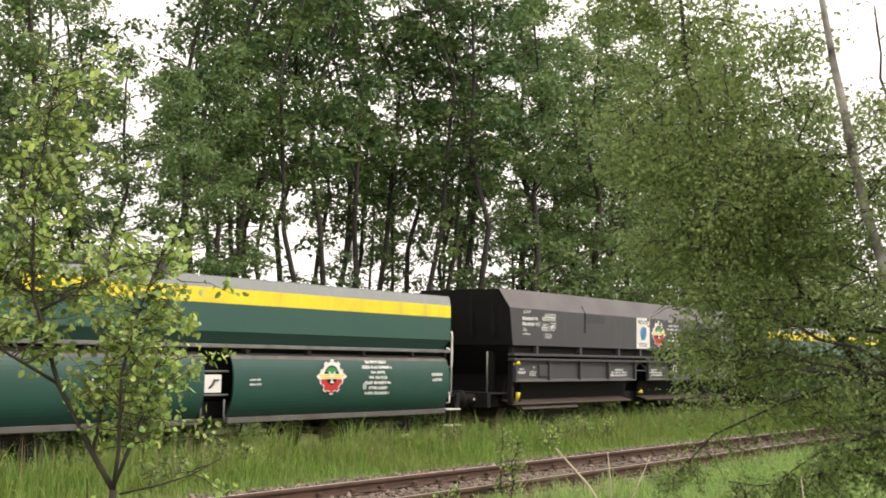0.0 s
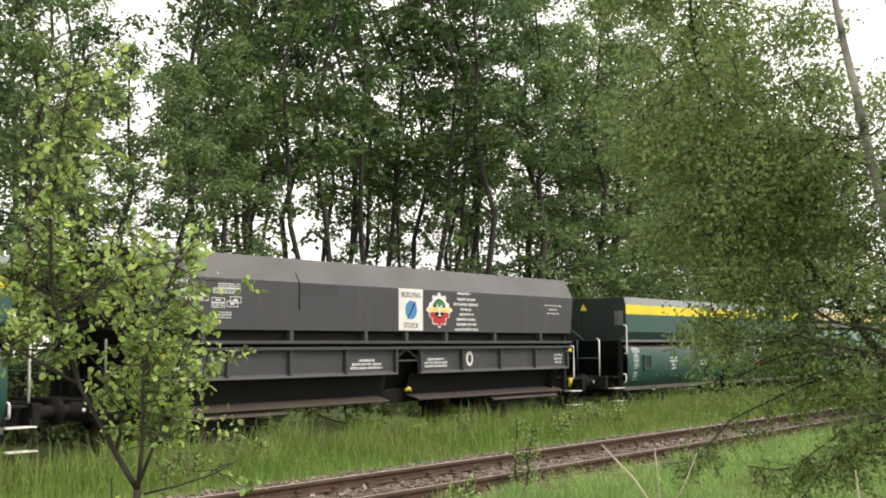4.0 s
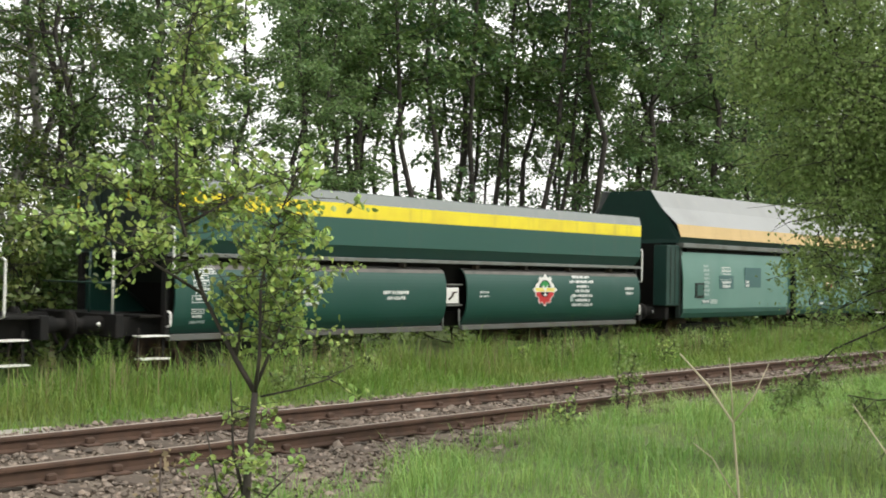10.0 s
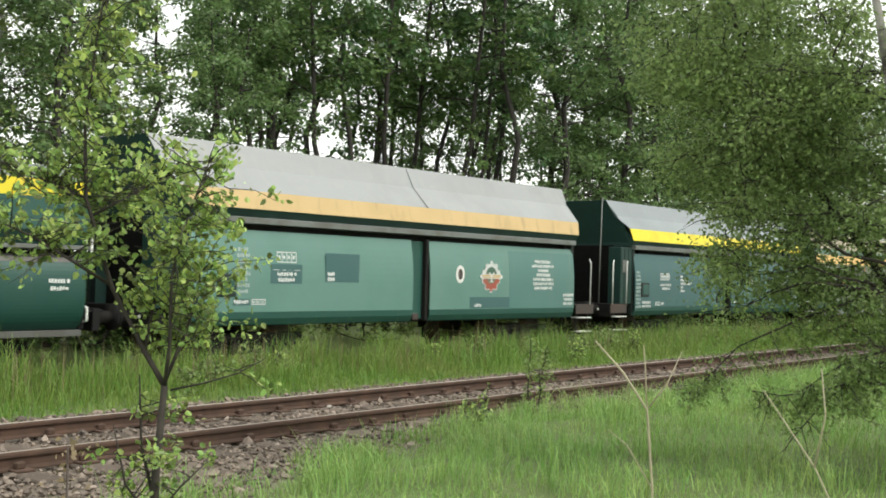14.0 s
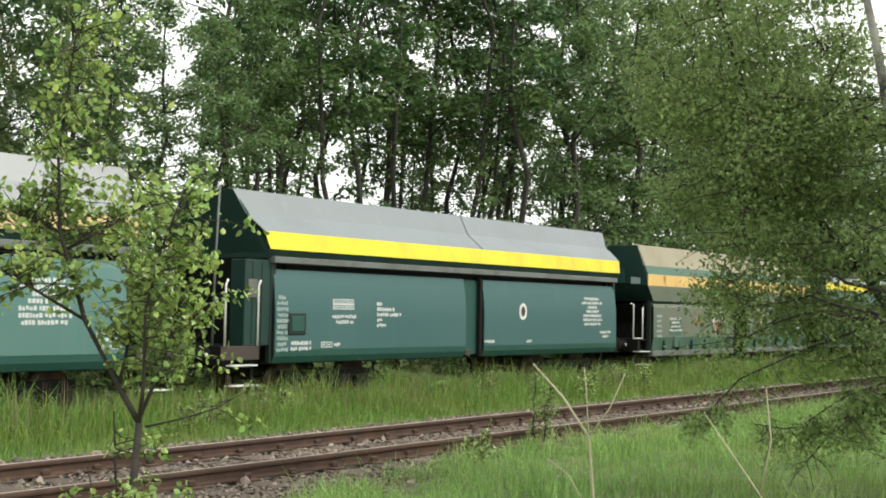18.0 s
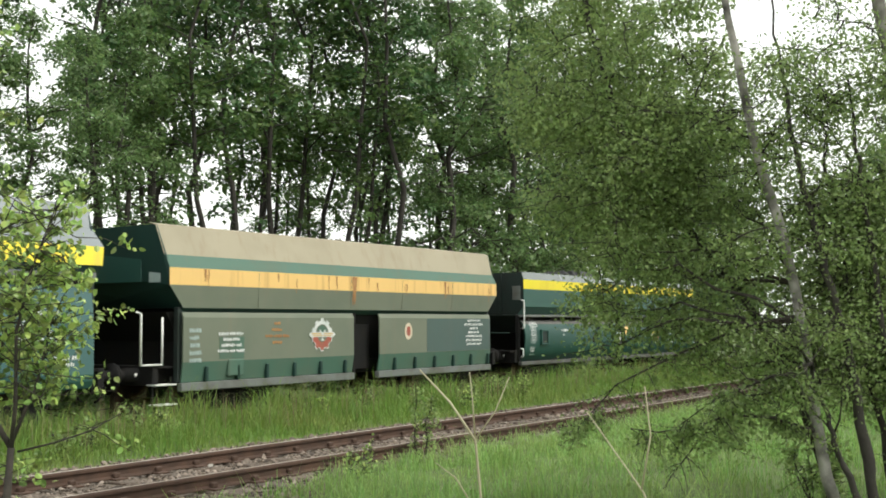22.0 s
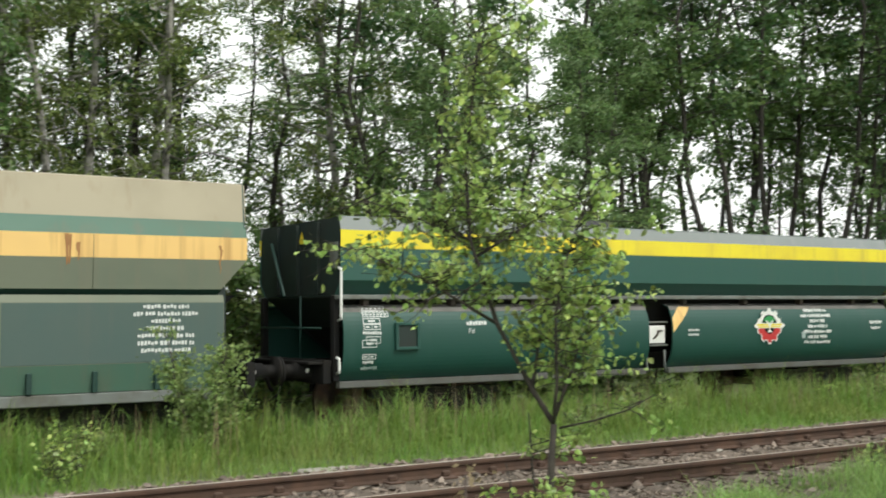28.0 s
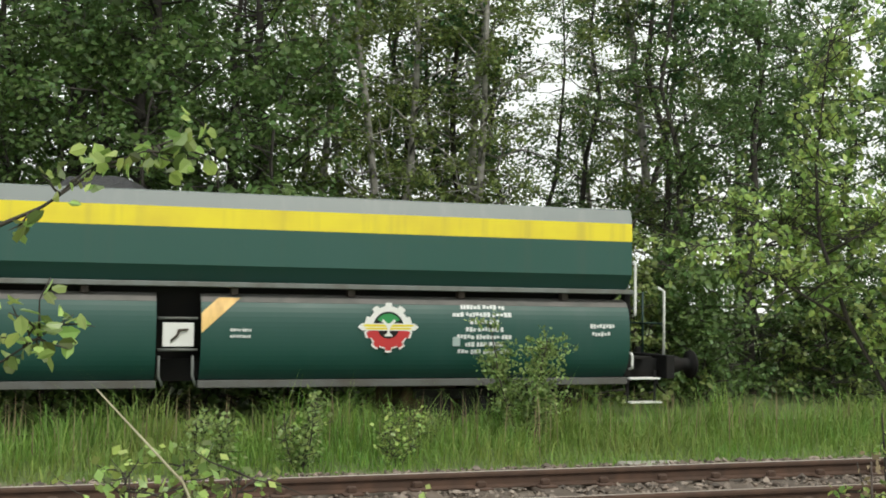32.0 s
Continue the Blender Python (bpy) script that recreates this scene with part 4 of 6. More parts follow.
    for kind, x, z, arg in marks:
        mt = M["fadedlettering"] if kind == "faded" else M["lettering"]
        if kind in ("bars", "faded", "left"):
            bar_lines(py, mt, "stencil", x, z, arg, w, 0.075, 0.107, centre=kind != "left")
        elif kind == "patch":
            part("dark_patch", box("dark_patch", M["petrol"] if body == "faded" else M["midgreen"], x, x + arg[0], -1.504, -1.499, z, z + arg[1], 0.001), w, "repainted darker patch")
        elif kind == "emblem":
            emblem(py(z) - 0.014, x, z, arg, w, True)
        elif kind == "ring":
            ring_mark(py(z) - 0.01, x, z, arg, w)
        elif kind == "table":
            frame_marks(py, mt, x, z, arg[0], arg[1], w, cells=arg[2])
    return w, sets


def tan_wagon(name, label, L, e0, e1, gap):
    """Dusty hopper wagon: tan sloping top sheet, green and orange bands, olive doors with ribbed foot."""
    w = tagged(new(name), label, "hopper wagon", group="wagons of the coal train")
    sets = running_gear(w, L, e0, e1)
    A = lambda p, s: p if s < 0 else mirror_prof(p)
    py = lambda z: -1.5
    inset = 0.35
    for s in (-1, 1):
        part("roof_sheet", flare(sheet("roof_sheet", M["rooftan"], A([(-1.02, 3.86), (-1.2, 3.82), (-1.38, 3.26)], s), 0, L), L, 3.02, 3.82, 0, 0.08), w, "dusty tan sloping top sheet")
        part("green_band", sheet("green_band", M["midgreen"], A([(-1.383, 3.26), (-1.5, 3.02)], s), 0.0, L), w, "weathered green band")
        part("colour_band", sheet("colour_band", M["orange"], A([(-1.503, 3.02), (-1.503, 2.70)], s), 0, L), w, "rust-stained orange band")
        part("lower_band", flare(sheet("lower_band", M["olive"], A([(-1.5, 2.70), (-1.46, 2.28)], s), 0.0, L), L, 2.28, 2.70, -0.38, 0.0), w, "faded grey-green sheet")
        # the inward fold is coloured dark for the shade beneath the band
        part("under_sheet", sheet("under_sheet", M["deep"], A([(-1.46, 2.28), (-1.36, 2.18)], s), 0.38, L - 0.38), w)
        for a, b in ((inset, gap[0]), (gap[1], L - inset)):
            d = part("discharge_door", sheet("discharge_door", M["olive"], A([(-1.46, 2.2), (-1.5, 2.1), (-1.5, 1.27)], s), a, b, 0.03), w, "dusty olive-grey discharge door")
            part("door_foot", sheet("door_foot", M["midgreen"], A([(-1.5, 1.27), (-1.44, 0.9)], s), a, b, 0.03), d, "green lower strip")
            y0, y1 = sorted((s * 1.50, s * 1.38))
            part("door_sill", box("door_sill", M["edge"], a - 0.03, b + 0.03, y0, y1, 0.74, 0.89, 0.01), d)
            for x in np.arange(a + 0.6, b - 0.1, 0.85):
                y0, y1 = sorted((s * 1.53, s * 1.45))
                part("rib", box("rib", M["deep"], x - 0.035, x + 0.035, y0, y1, 0.9, 1.18, 0.01), d)
    part("hopper", shared(("hop", L), lambda: hopper_mesh(L, 1.3, 0.9, 2.2)), w, "sooty inner hopper")
    end = [(-1.48, 2.70), (-1.44, 2.28), (1.44, 2.28), (1.48, 2.70), (1.48, 3.02), (1.2, 3.82), (-1.2, 3.82), (-1.48, 3.02)]
    for x in (0.02, L - 0.04):
        part("end_wall", flare(flare(plate("end_wall", M["deep"], end, x), L, 3.02, 3.82, 0, 0.08), L, 2.28, 2.70, -0.38, 0.0), w, "green end wall with a stencilled table")
        out = -1 if x < 1 else 1
        part("end_panel", box("end_panel", M["green"], *sorted((x + 0.01 + out * 0.012, x + 0.01 + out * 0.04)), -0.75, 1.1, 2.76, 3.6, 0.01), w, "lighter green panel on the end wall")
    part("top_cover", box("top_cover", M["blackgreen"], 0.03, L - 0.03, -1.05, 1.05, 3.78, 3.81, 0), w)
    me = mesh_of("end_table", [(-0.004, -1.25, 2.75), (-0.004, -0.95, 2.75), (-0.004, -0.95, 3.05), (-0.004, -1.25, 3.05)], [[0, 1, 2, 3]], M["fadedlettering"])
    part("end_table", me, w, "white stencilled table", pose(0.01, 0, 0))
    for x, s in ((0, -1), (L, 1)):
        xi = x - s * inset
        part("end_bulkhead", plate("end_bulkhead", M["black"], [(-1.38, 0.92), (1.38, 0.92), (1.38, 2.28), (-1.38, 2.28)], xi - s * 0.3), w)
        end_column(w, xi, s, 1.42, 2.3)
        xx = x + s * ((e1 if s > 0 else e0) - 0.64)
        part("platform", box("platform", M["black"], min(xi, xx), max(xi, xx), -1.3, 1.3, 1.17, 1.21, 0.006), w)
        if s > 0:
            continue
        part("end_rail", tube_mesh("end_rail", M["white"], [([(x + s * 0.62, -1.3, 2.2), (x + s * 0.55, -1.36, 2.16), (x + s * 0.55, -1.36, 1.24)], [0.024] * 3), ([(x + s * 0.04, -1.36, 1.24), (x + s * 0.04, -1.36, 2.1)], [0.022] * 2), ([(x + s * 0.55, -1.36, 1.24), (x + s * 0.04, -1.36, 1.24)], [0.018] * 2)], 8), w, "white ladder rail")
        steps(w, *(sorted((x - s * 0.25, x + s * 0.25))), -1.42)
    a, b = gap
    part("gap_post", box("gap_post", M["black"], a + 0.1, a + 0.2, -1.4, -1.3, 0.8, 2.25, 0.01), w)
    part("gap_panel", box("gap_panel", M["black"], a + 0.3, b, -1.2, -1.17, 0.95, 2.2, 0.004), w)
    # rust that has run down from the top edge and the seams
    rs = np.random.default_rng(5)
    for x in np.concatenate([rs.uniform(0.4, L - 0.4, 12), [5.5, 5.56, 6.4, 7.5, 9.4]]):
        z1, ln, wd = rs.choice([3.01, 3.0, 2.9]), rs.uniform(0.12, 0.42), rs.uniform(0.012, 0.035)
        if abs(x - 5.53) < 0.1:
            ln, wd = 0.62, 0.06
        ax = np.linspace(0, 1, 6)
        c = x + rs.normal(size=6) * 0.008
        hw = wd * (1 - 0.75 * ax) * rs.uniform(0.6, 1.2, 6)
        yy = lambda z: (-1.508 if z > 2.70 else -1.508 + (2.70 - z) * 0.095)
        v = [(c[k] + sg * hw[k], yy(z1 - ln * ax[k]), z1 - ln * ax[k]) for k in range(6) for sg in (-1, 1)]
        part("rust_streak", mesh_of("rust_streak", v, [[2 * k, 2 * k + 1, 2 * k + 3, 2 * k + 2] for k in range(5)], M["ruststain"]), w, "brown rust run over the band")
    for x in (2.4, 5.42, 7.4, 9.6):
        part("seam", tube_mesh("seam", M["olive"], [([(x, -1.506, 3.01), (x, -1.506, 2.70), (x, -1.468, 2.29)], [0.003] * 3)], 5), w)
    part("hatch", box("hatch", M["midgreen"], 1.52, 1.95, -1.53, -1.44, 0.97, 1.3, 0.02), w)
    part("dark_patch", box("dark_patch", M["midgreen"], 1.29, 1.97, -1.505, -1.499, 1.31, 1.73, 0.001), w, "repainted green patch")
    part("dark_patch", box("dark_patch", M["slate"], 8.43, L - inset - 0.01, -1.505, -1.499, 1.28, 2.09, 0.001), w, "repainted green patch")
    bar_lines(lambda z: -1.503, M["lettering"], "stencil", 1.61, 1.82, [0.7, 0.45, 0.55, 0.74], w, 0.06, 0.11)
    bar_lines(py, M["fadedlettering"], "stencil", inset + 0.3, 1.9, [0.3, 0.3, 0.26, 0.3, 0.3], w, 0.08, 0.14)
    bar_lines(py, M["ruststain"], "stencil", 2.95, 2.02, [0.2, 0.35, 0.72, 0.3], w, 0.06, 0.13, "faded orange stencil traces")
    emblem(-1.512, 4.38, 1.74, 0.35, w, True)
    ring_mark(-1.51, 7.63, 1.79, 0.2, w, "tanring", "fadedred")
    bar_lines(lambda z: -1.503, M["lettering"], "stencil", 10.6, 2.07, [0.65, 0.92, 0.42, 0.55, 0.8, 0.8, 0.7], w, 0.06, 0.1)
    return w, sets


def dark_wagon(name, label, L, e0, e1, gap):
    """Anthracite hopper wagon with dusty upper slopes, posts, a lower door row and flared chutes."""
    w = tagged(new(name), label, "hopper wagon", group="wagons of the coal train")
    sets = running_gear(w, L, e0, e1)
    A = lambda p, s: p if s < 0 else mirror_prof(p)
    py = lambda z: -1.5
    i0 = 0.2
    for s in (-1, 1):
        part("top_slope", flare(sheet("top_slope", M["dustydark"], A([(-1.16, 3.76), (-1.22, 3.74), (-1.5, 3.28)], s), 0, L), L, 2.37, 3.74, -0.16, 0.06), w, "dusty grey top slope")
        part("side_panel", flare(sheet("side_panel", M["anthracite"], A([(-1.5, 3.28), (-1.5, 2.37)], s), 0, L), L, 2.37, 3.74, -0.16, 0.06), w, "anthracite side panel")
        part("recess", sheet("recess", M["black"], A([(-1.5, 2.37), (-1.36, 2.32), (-1.36, 2.16)], s), i0, L - i0), w)
        for x in [3.46, 5.59, 6.9, 8.3] + [1.3, 10.2, 12.2]:
            y0, y1 = sorted((s * 1.49, s * 1.36))
            part("post", box("post", M["anthracite"], x - 0.05, x + 0.05, y0, y1, 2.17, 2.38, 0.005), w)
        for z in (2.14, 2.02):
            y0, y1 = sorted((s * 1.55, s * 1.36))
            part("ledge", box("ledge", M["anthracite"], i0 - 0.05, L - i0 + 0.05, y0, y1, z - 0.03, z + 0.03, 0.006), w)
        for a, b in ((i0 + 0.08, gap[0]), (gap[1], L - i0 - 0.08)):
            d = part("discharge_door", sheet("discharge_door", M["anthracite"], A([(-1.44, 1.99), (-1.44, 1.55), (-1.5, 1.49)], s), a, b, 0.02), w, "dark discharge door with dusty rim")
            y0, y1 = sorted((s * 1.52, s * 1.42))
            part("door_rim", box("door_rim", M["dustydark"], a, b, y0, y1, 1.47, 1.51, 0.006), d)
            for x in np.linspace(a + 0.03, b - 0.03, 5):
                part("door_rib", box("door_rib", M["anthracite"], x - 0.035, x + 0.035, y0, y1, 1.51, 2.0, 0.006), d)
            part("chute", sheet("chute", M["black"], A([(-1.2, 1.46), (-1.08, 1.0)], s), a, b, 0.02), w)
            part("chute_lip", sheet("chute_lip", M["brownsteel"], A([(-1.08, 1.03), (-1.40, 0.95), (-1.46, 0.92)], s), a, b - 0.2, 0.02), w, "rust-brown flared chute lip")
        for a, b in ((0.7, 3.4), (L - 3.6, L - 0.75)):
            y0, y1 = sorted((s * 1.5, s * 1.3))
            part("spill_plate", sheet("spill_plate", M["brownsteel"], A([(-1.30, 0.95), (-1.46, 0.80)], s), a, b, 0.02), w, "worn brown spill plate")
    part("hopper", shared(("hop", L), lambda: hopper_mesh(L, 1.32, 1.0, 2.36)), w, "sooty inner hopper")
    end = [(-1.48, 3.28), (-1.48, 2.37), (1.48, 2.37), (1.48, 3.28), (1.22, 3.74), (-1.22, 3.74)]
    for x in (0.02, L - 0.04):
        part("end_wall", flare(plate("end_wall", M["black"], end, x), L, 2.37, 3.74, -0.16, 0.06), w, "black end wall with ribs")
        for y in (-1.0, -0.35, 0.35, 1.0):
            part("end_rib", box("end_rib", M["black"], x - 0.05, x + 0.07, y - 0.04, y + 0.04, 2.6, 3.7, 0.006), w)
    part("top_cover", box("top_cover", M["black"], 0.03, L - 0.03, -1.2, 1.2, 3.66, 3.69, 0), w)
    for x, s in ((0, -1), (L, 1)):
        xi = x - s * 0.3
        part("end_bulkhead", plate("end_bulkhead", M["black"], [(-1.3, 0.92), (1.3, 0.92), (1.36, 2.38), (-1.36, 2.38)], xi - s * 0.5), w)
        for y in (-1.36, -0.8, 0.8, 1.36):
            part("end_post", box("end_post", M["black"], xi - 0.06, xi + 0.06, y - 0.06, y + 0.06, 0.9, 2.37, 0.008), w)
        xx = x + s * ((e1 if s > 0 else e0) - 0.64)
        part("platform", box("platform", M["black"], min(xi, xx), max(xi, xx), -1.3, 1.3, 1.17, 1.21, 0.006), w)
        part("brake_handle", tube_mesh("brake_handle", M["yellow"], [([(xi + 0.1, -1.46, 1.0), (xi + 0.1, -1.5, 1.12), (xi + 0.1, -1.5, 1.22)], [0.04, 0.05, 0.06])], 8), w, "yellow brake changeover handle")
        part("hook", tube_mesh("hook", M["yellow"], [([(xi - 0.04, -1.46, 1.9), (xi + 0.08, -1.52, 1.94), (xi + 0.16, -1.5, 1.9)], [0.03, 0.05, 0.03])], 8), w, "yellow tarpaulin hook")
    rail_loop(w, L + 0.12, -1.32, 1.2, 2.05, out=-0.1)
    part("end_rail", tube_mesh("end_rail", M["edge"], [([(-e0 + 0.7, -1.2, 1.2), (-e0 + 0.7, -1.2, 2.2)], [0.022] * 2)], 8), w)
    steps(w, L + 0.02, L + 0.5, -1.42)
    part("brake_handle", tube_mesh("brake_handle", M["yellow"], [([(gap[0] + 0.35, -1.4, 1.12), (gap[0] + 0.42, -1.46, 1.16), (gap[0] + 0.5, -1.44, 1.12)], [0.03, 0.05, 0.03])], 8), w, "yellow brake changeover handle")
    part("gap_brace", tube_mesh("gap_brace", M["anthracite"], [([(gap[0], -1.42, 1.75), (gap[1], -1.42, 1.75)], [0.025] * 2), ([(gap[0] + 0.02, -1.42, 1.8), ((gap[0] + gap[1]) / 2, -1.42, 2.0), (gap[1] - 0.02, -1.42, 1.8)], [0.03] * 3)], 6), w)
    part("dark_patch", box("dark_patch", M["darkgrey"], 3.7, 4.72, -1.504, -1.499, 3.03, 3.26, 0.001), w, "slightly darker repainted patch")
    part("seam", tube_mesh("seam", M["black"], [([(3.64, -1.505, 2.75), (3.64, -1.505, 3.27), (3.64, -1.39, 3.48)], [0.012, 0.014, 0.008])], 5), w)
    part("hatch", box("hatch", M["anthracite"], 1.41, 1.82, -1.475, -1.43, 1.59, 1.9, 0.02), w, "framed square hatch")
    # markings
    bar_lines(py, M["lettering"], "stencil", 0.56, 3.08, [0.72], w, 0.085, 0.14, centre=False)
    bar_lines(py, M["lettering"], "stencil", 0.57, 2.945, [0.69], w, 0.085, 0.14, centre=False)
    frame_marks(py, M["lettering"], 1.3, 2.86, 0.09, 0.1, w, 0.012, 1)
    words("33-RIV", 0.128, M["lettering"], pose(0.765, -1.507, 3.16, 90, 0, 0), w)
    words("Fals", 0.125, M["lettering"], pose(0.69, -1.507, 2.72, 90, 0, 0), w)
    bar_lines(py, M["lettering"], "stencil", 0.59, 2.67, [0.33], w, 0.04, 0.1, centre=False)
    frame_marks(py, M["lettering"], 1.61, 3.10, 0.52, 0.09, w, 0.014, 6)
    frame_marks(py, M["lettering"], 1.49, 3.01, 0.64, 0.09, w, 0.014, 7)
    frame_marks(py, M["lettering"], 1.46, 2.84, 0.31, 0.09, w, 0.014, 1)
    frame_marks(py, M["lettering"], 1.46, 2.75, 0.31, 0.09, w, 0.014, 3)
    frame_marks(py, M["lettering"], 1.81, 2.77, 0.27, 0.11, w, 0.014, 1)
    frame_marks(py, M["lettering"], 1.89, 2.84, 0.27, 0.12, w, 0.014, 1)
    frame_marks(py, M["lettering"], 1.61, 2.57, 0.31, 0.11, w, 0.014, 3)
    lo = lambda z: -1.44
    bar_lines(lo, M["lettering"], "stencil", 0.54, 1.81, [0.21], w, 0.06, 0.11, centre=False)
    bar_lines(lo, M["lettering"], "stencil", 0.49, 1.735, [0.32], w, 0.07, 0.11, centre=False)
    frame_marks(lo, M["lettering"], 1.01, 1.62, 0.29, 0.11, w, 0.014, 3)
    bar_lines(lo, M["lettering"], "stencil", 1.2, 1.85, [0.12, 0.05], w, 0.025, 0.06)
    bar_lines(lo, M["lettering"], "stencil", 5.65, 1.80, [0.5, 0.9, 1.0], w, 0.055, 0.075)
    bar_lines(lo, M["lettering"], "stencil", 7.95, 1.80, [0.6, 0.8, 0.8], w, 0.055, 0.075)
    bar_lines(lo, M["lettering"], "stencil", L - 0.7, 1.85, [0.4, 0.4, 0.3], w, 0.06, 0.09)
    sx = 6.6
    sign = part("sign_board", box("sign_board", M["white"], sx, sx + 0.82, -1.512, -1.5, 2.39, 3.28, 0.002), w, "white board with blue disc and black words")
    words("ROLLING", 0.155, M["black"], pose(sx + 0.41, -1.517, 3.1, 90, 0, 0), sign)
    words("STOCK", 0.155, M["black"], pose(sx + 0.41, -1.517, 2.45, 90, 0, 0), sign)
    v, f, idx = [], [], []
    disc(v, f, idx, sx + 0.41, 2.83, -1.516, [(0.2 * math.cos(i * 0.2618), 0.2 * math.sin(i * 0.2618)) for i in range(24)], 0)
    disc(v, f, idx, sx + 0.41, 2.83, -1.519, [(-0.14, -0.2), (-0.11, -0.2), (0.17, 0.18), (0.12, 0.18)], 1)
    part("sign_disc", mesh_of("sign_disc", v, f, [M["blue"], M["black"]], idx), sign)
    emblem(-1.512, 8.0, 2.85, 0.38, w)
    bar_lines(py, M["lettering"], "stencil", 8.92, 3.27, [0.5], w, 0.06)
    bar_lines(py, M["lettering"], "stencil", 9.02, 3.14, [0.69, 0.96, 0.46, 0.55, 0.76, 0.76, 0.91], w, 0.062, 0.113)
    bar_lines(py, M["lettering"], "stencil", L - 1.0, 3.08, [0.8, 0.4, 0.6], w, 0.035, 0.1)
    ring_mark(-1.455, 9.2, 1.77, 0.17, w)
    return w, sets


# ---- trees and plants ----
def spray_mesh(name, mat, centres, size, normals, rng, ratio=0.75):
    """Single leaves that lie flat to the given normals, as the outer leaves of a spray do."""
    k = len(centres)
    s = size * rng.uniform(0.6, 1.3, k)[:, None]
    w = normals / (np.linalg.norm(normals, axis=1)[:, None] + 1e-9)
    a = np.cross(w, rng.normal(size=(k, 3)))
    a /= np.linalg.norm(a, axis=1)[:, None]
    b = np.cross(w, a)
    v = np.stack([centres, centres + a * s * 0.45 + b * s * ratio * 0.5, centres + a * s - w * s * 0.12, centres + a * s * 0.45 - b * s * ratio * 0.5], 1)
    return mesh_of(name, v.reshape(-1, 3), np.arange(4 * k).reshape(k, 4), mat)


def tree_meshes(seed, h, spread, trunk_r, bark, leaf, n_leaf, size, base, clump=0.45, limbs=30, per_limb=4, lump=0.6, dead=7):
    """A trunk with limbs and twigs; the crown starts at the height base and hangs in separate sprays of leaves with gaps between."""
    rng = np.random.default_rng(seed)
    top = np.array([rng.normal() * 0.5, rng.normal() * 0.5, h])
    u9 = np.linspace(0, 1, 9)
    tr = path_noise((0, 0, -0.3), top, rng, 9, 0.07)
    rad = trunk_r * (1 - u9**1.1 * 0.9)
    rad[0] *= 1.25
    at = lambda u: np.array([np.interp(u, u9, tr[:, k]) for k in range(3)])
    paths, twigs, sprays = [], [], []
    for i in range(limbs):
        f = ((i + rng.uniform(0, 1)) / limbs) ** 1.15
        u = (base + (h * 0.98 - base) * f) / h
        p = at(u)
        a = i * 2.4 + rng.normal() * 0.6
        ln = spread * (0.7 + 0.75 * f - 1.2 * f**2.2) * rng.uniform(0.45, 1.25)
        q = p + np.array([math.cos(a) * ln, math.sin(a) * ln, ln * rng.uniform(-0.1, 0.6)])
        lp = path_noise(p, q, rng, 5, 0.18)
        paths.append((lp, np.linspace(max(0.014, trunk_r * 0.34 * (1 - u) + 0.012), 0.006, 5)))
        for j in range(per_limb):
            s = rng.uniform(0.3, 1.05)
            c = np.array([np.interp(s, np.linspace(0, 1, 5), lp[:, k]) for k in range(3)])
            e = c + rng.normal(size=3) * [0.5, 0.5, 0.3] * (0.3 + ln * 0.2)
            twigs.append((path_noise(c, e, rng, 3, 0.1), [0.012, 0.009, 0.005]))
            sprays.append(e)
    for i in range(dead):
        p = at(rng.uniform(0.42 * base, base) / h)
        a = rng.uniform(0, 6.28)
        ln = rng.uniform(0.4, 1.3)
        twigs.append((path_noise(p, p + [math.cos(a) * ln, math.sin(a) * ln, ln * rng.uniform(-0.2, 0.4)], rng, 4, 0.2), [0.016, 0.012, 0.008, 0.004]))
        if rng.random() < 0.5:
            sprays.append(twigs[-1][0][-1])
    sprays = np.array(sprays)
    ns = len(sprays)
    rc = clump * rng.uniform(0.5, 1.35, ns)
    rc[limbs * per_limb:] *= 0.8
    wt = rc**2 * rng.lognormal(0, lump * 0.6, ns) * np.where(sprays[:, 2] > 13.5, 0.55, 1.0)
    k = rng.choice(ns, n_leaf, p=wt / wt.sum())
    d = rng.normal(size=(n_leaf, 3))
    d /= np.linalg.norm(d, axis=1)[:, None]
    d *= rng.uniform(0.0, 1.0, n_leaf)[:, None] ** 0.6
    lean = rng.normal(size=(ns, 2)) * 0.3
    off = d * rc[k][:, None] * [1, 1, 0.5]
    off[:, 2] += off[:, 0] * lean[k, 0] + off[:, 1] * lean[k, 1] - 0.22 * (off[:, 0] ** 2 + off[:, 1] ** 2) / clump
    c = sprays[k] + off
    nrm = d * 0.9 + rng.normal(size=(n_leaf, 3)) * 0.45 + [0, 0, 0.75]
    ok = c[:, 2] > 0.15
    v, f = [], []
    for group, m in (([(tr, rad)], 8), (paths, 3), (twigs, 3)):
        a, b = tubes(group, m)
        n0 = sum(len(q) for q in v)
        v.append(a)
        f += [[i + n0 for i in q] for q in b]
    return mesh_of("trunk", np.concatenate(v), f, bark, smooth=True), spray_mesh("crown", leaf, c[ok], size, nrm[ok], rng)


def tree(name, label, meshes, m, group=""):
    t = tagged(new(name), label, "tree", group)
    part("trunk", meshes[0], t)
    part("crown", meshes[1], t)
    t.matrix_basis = m
    return t


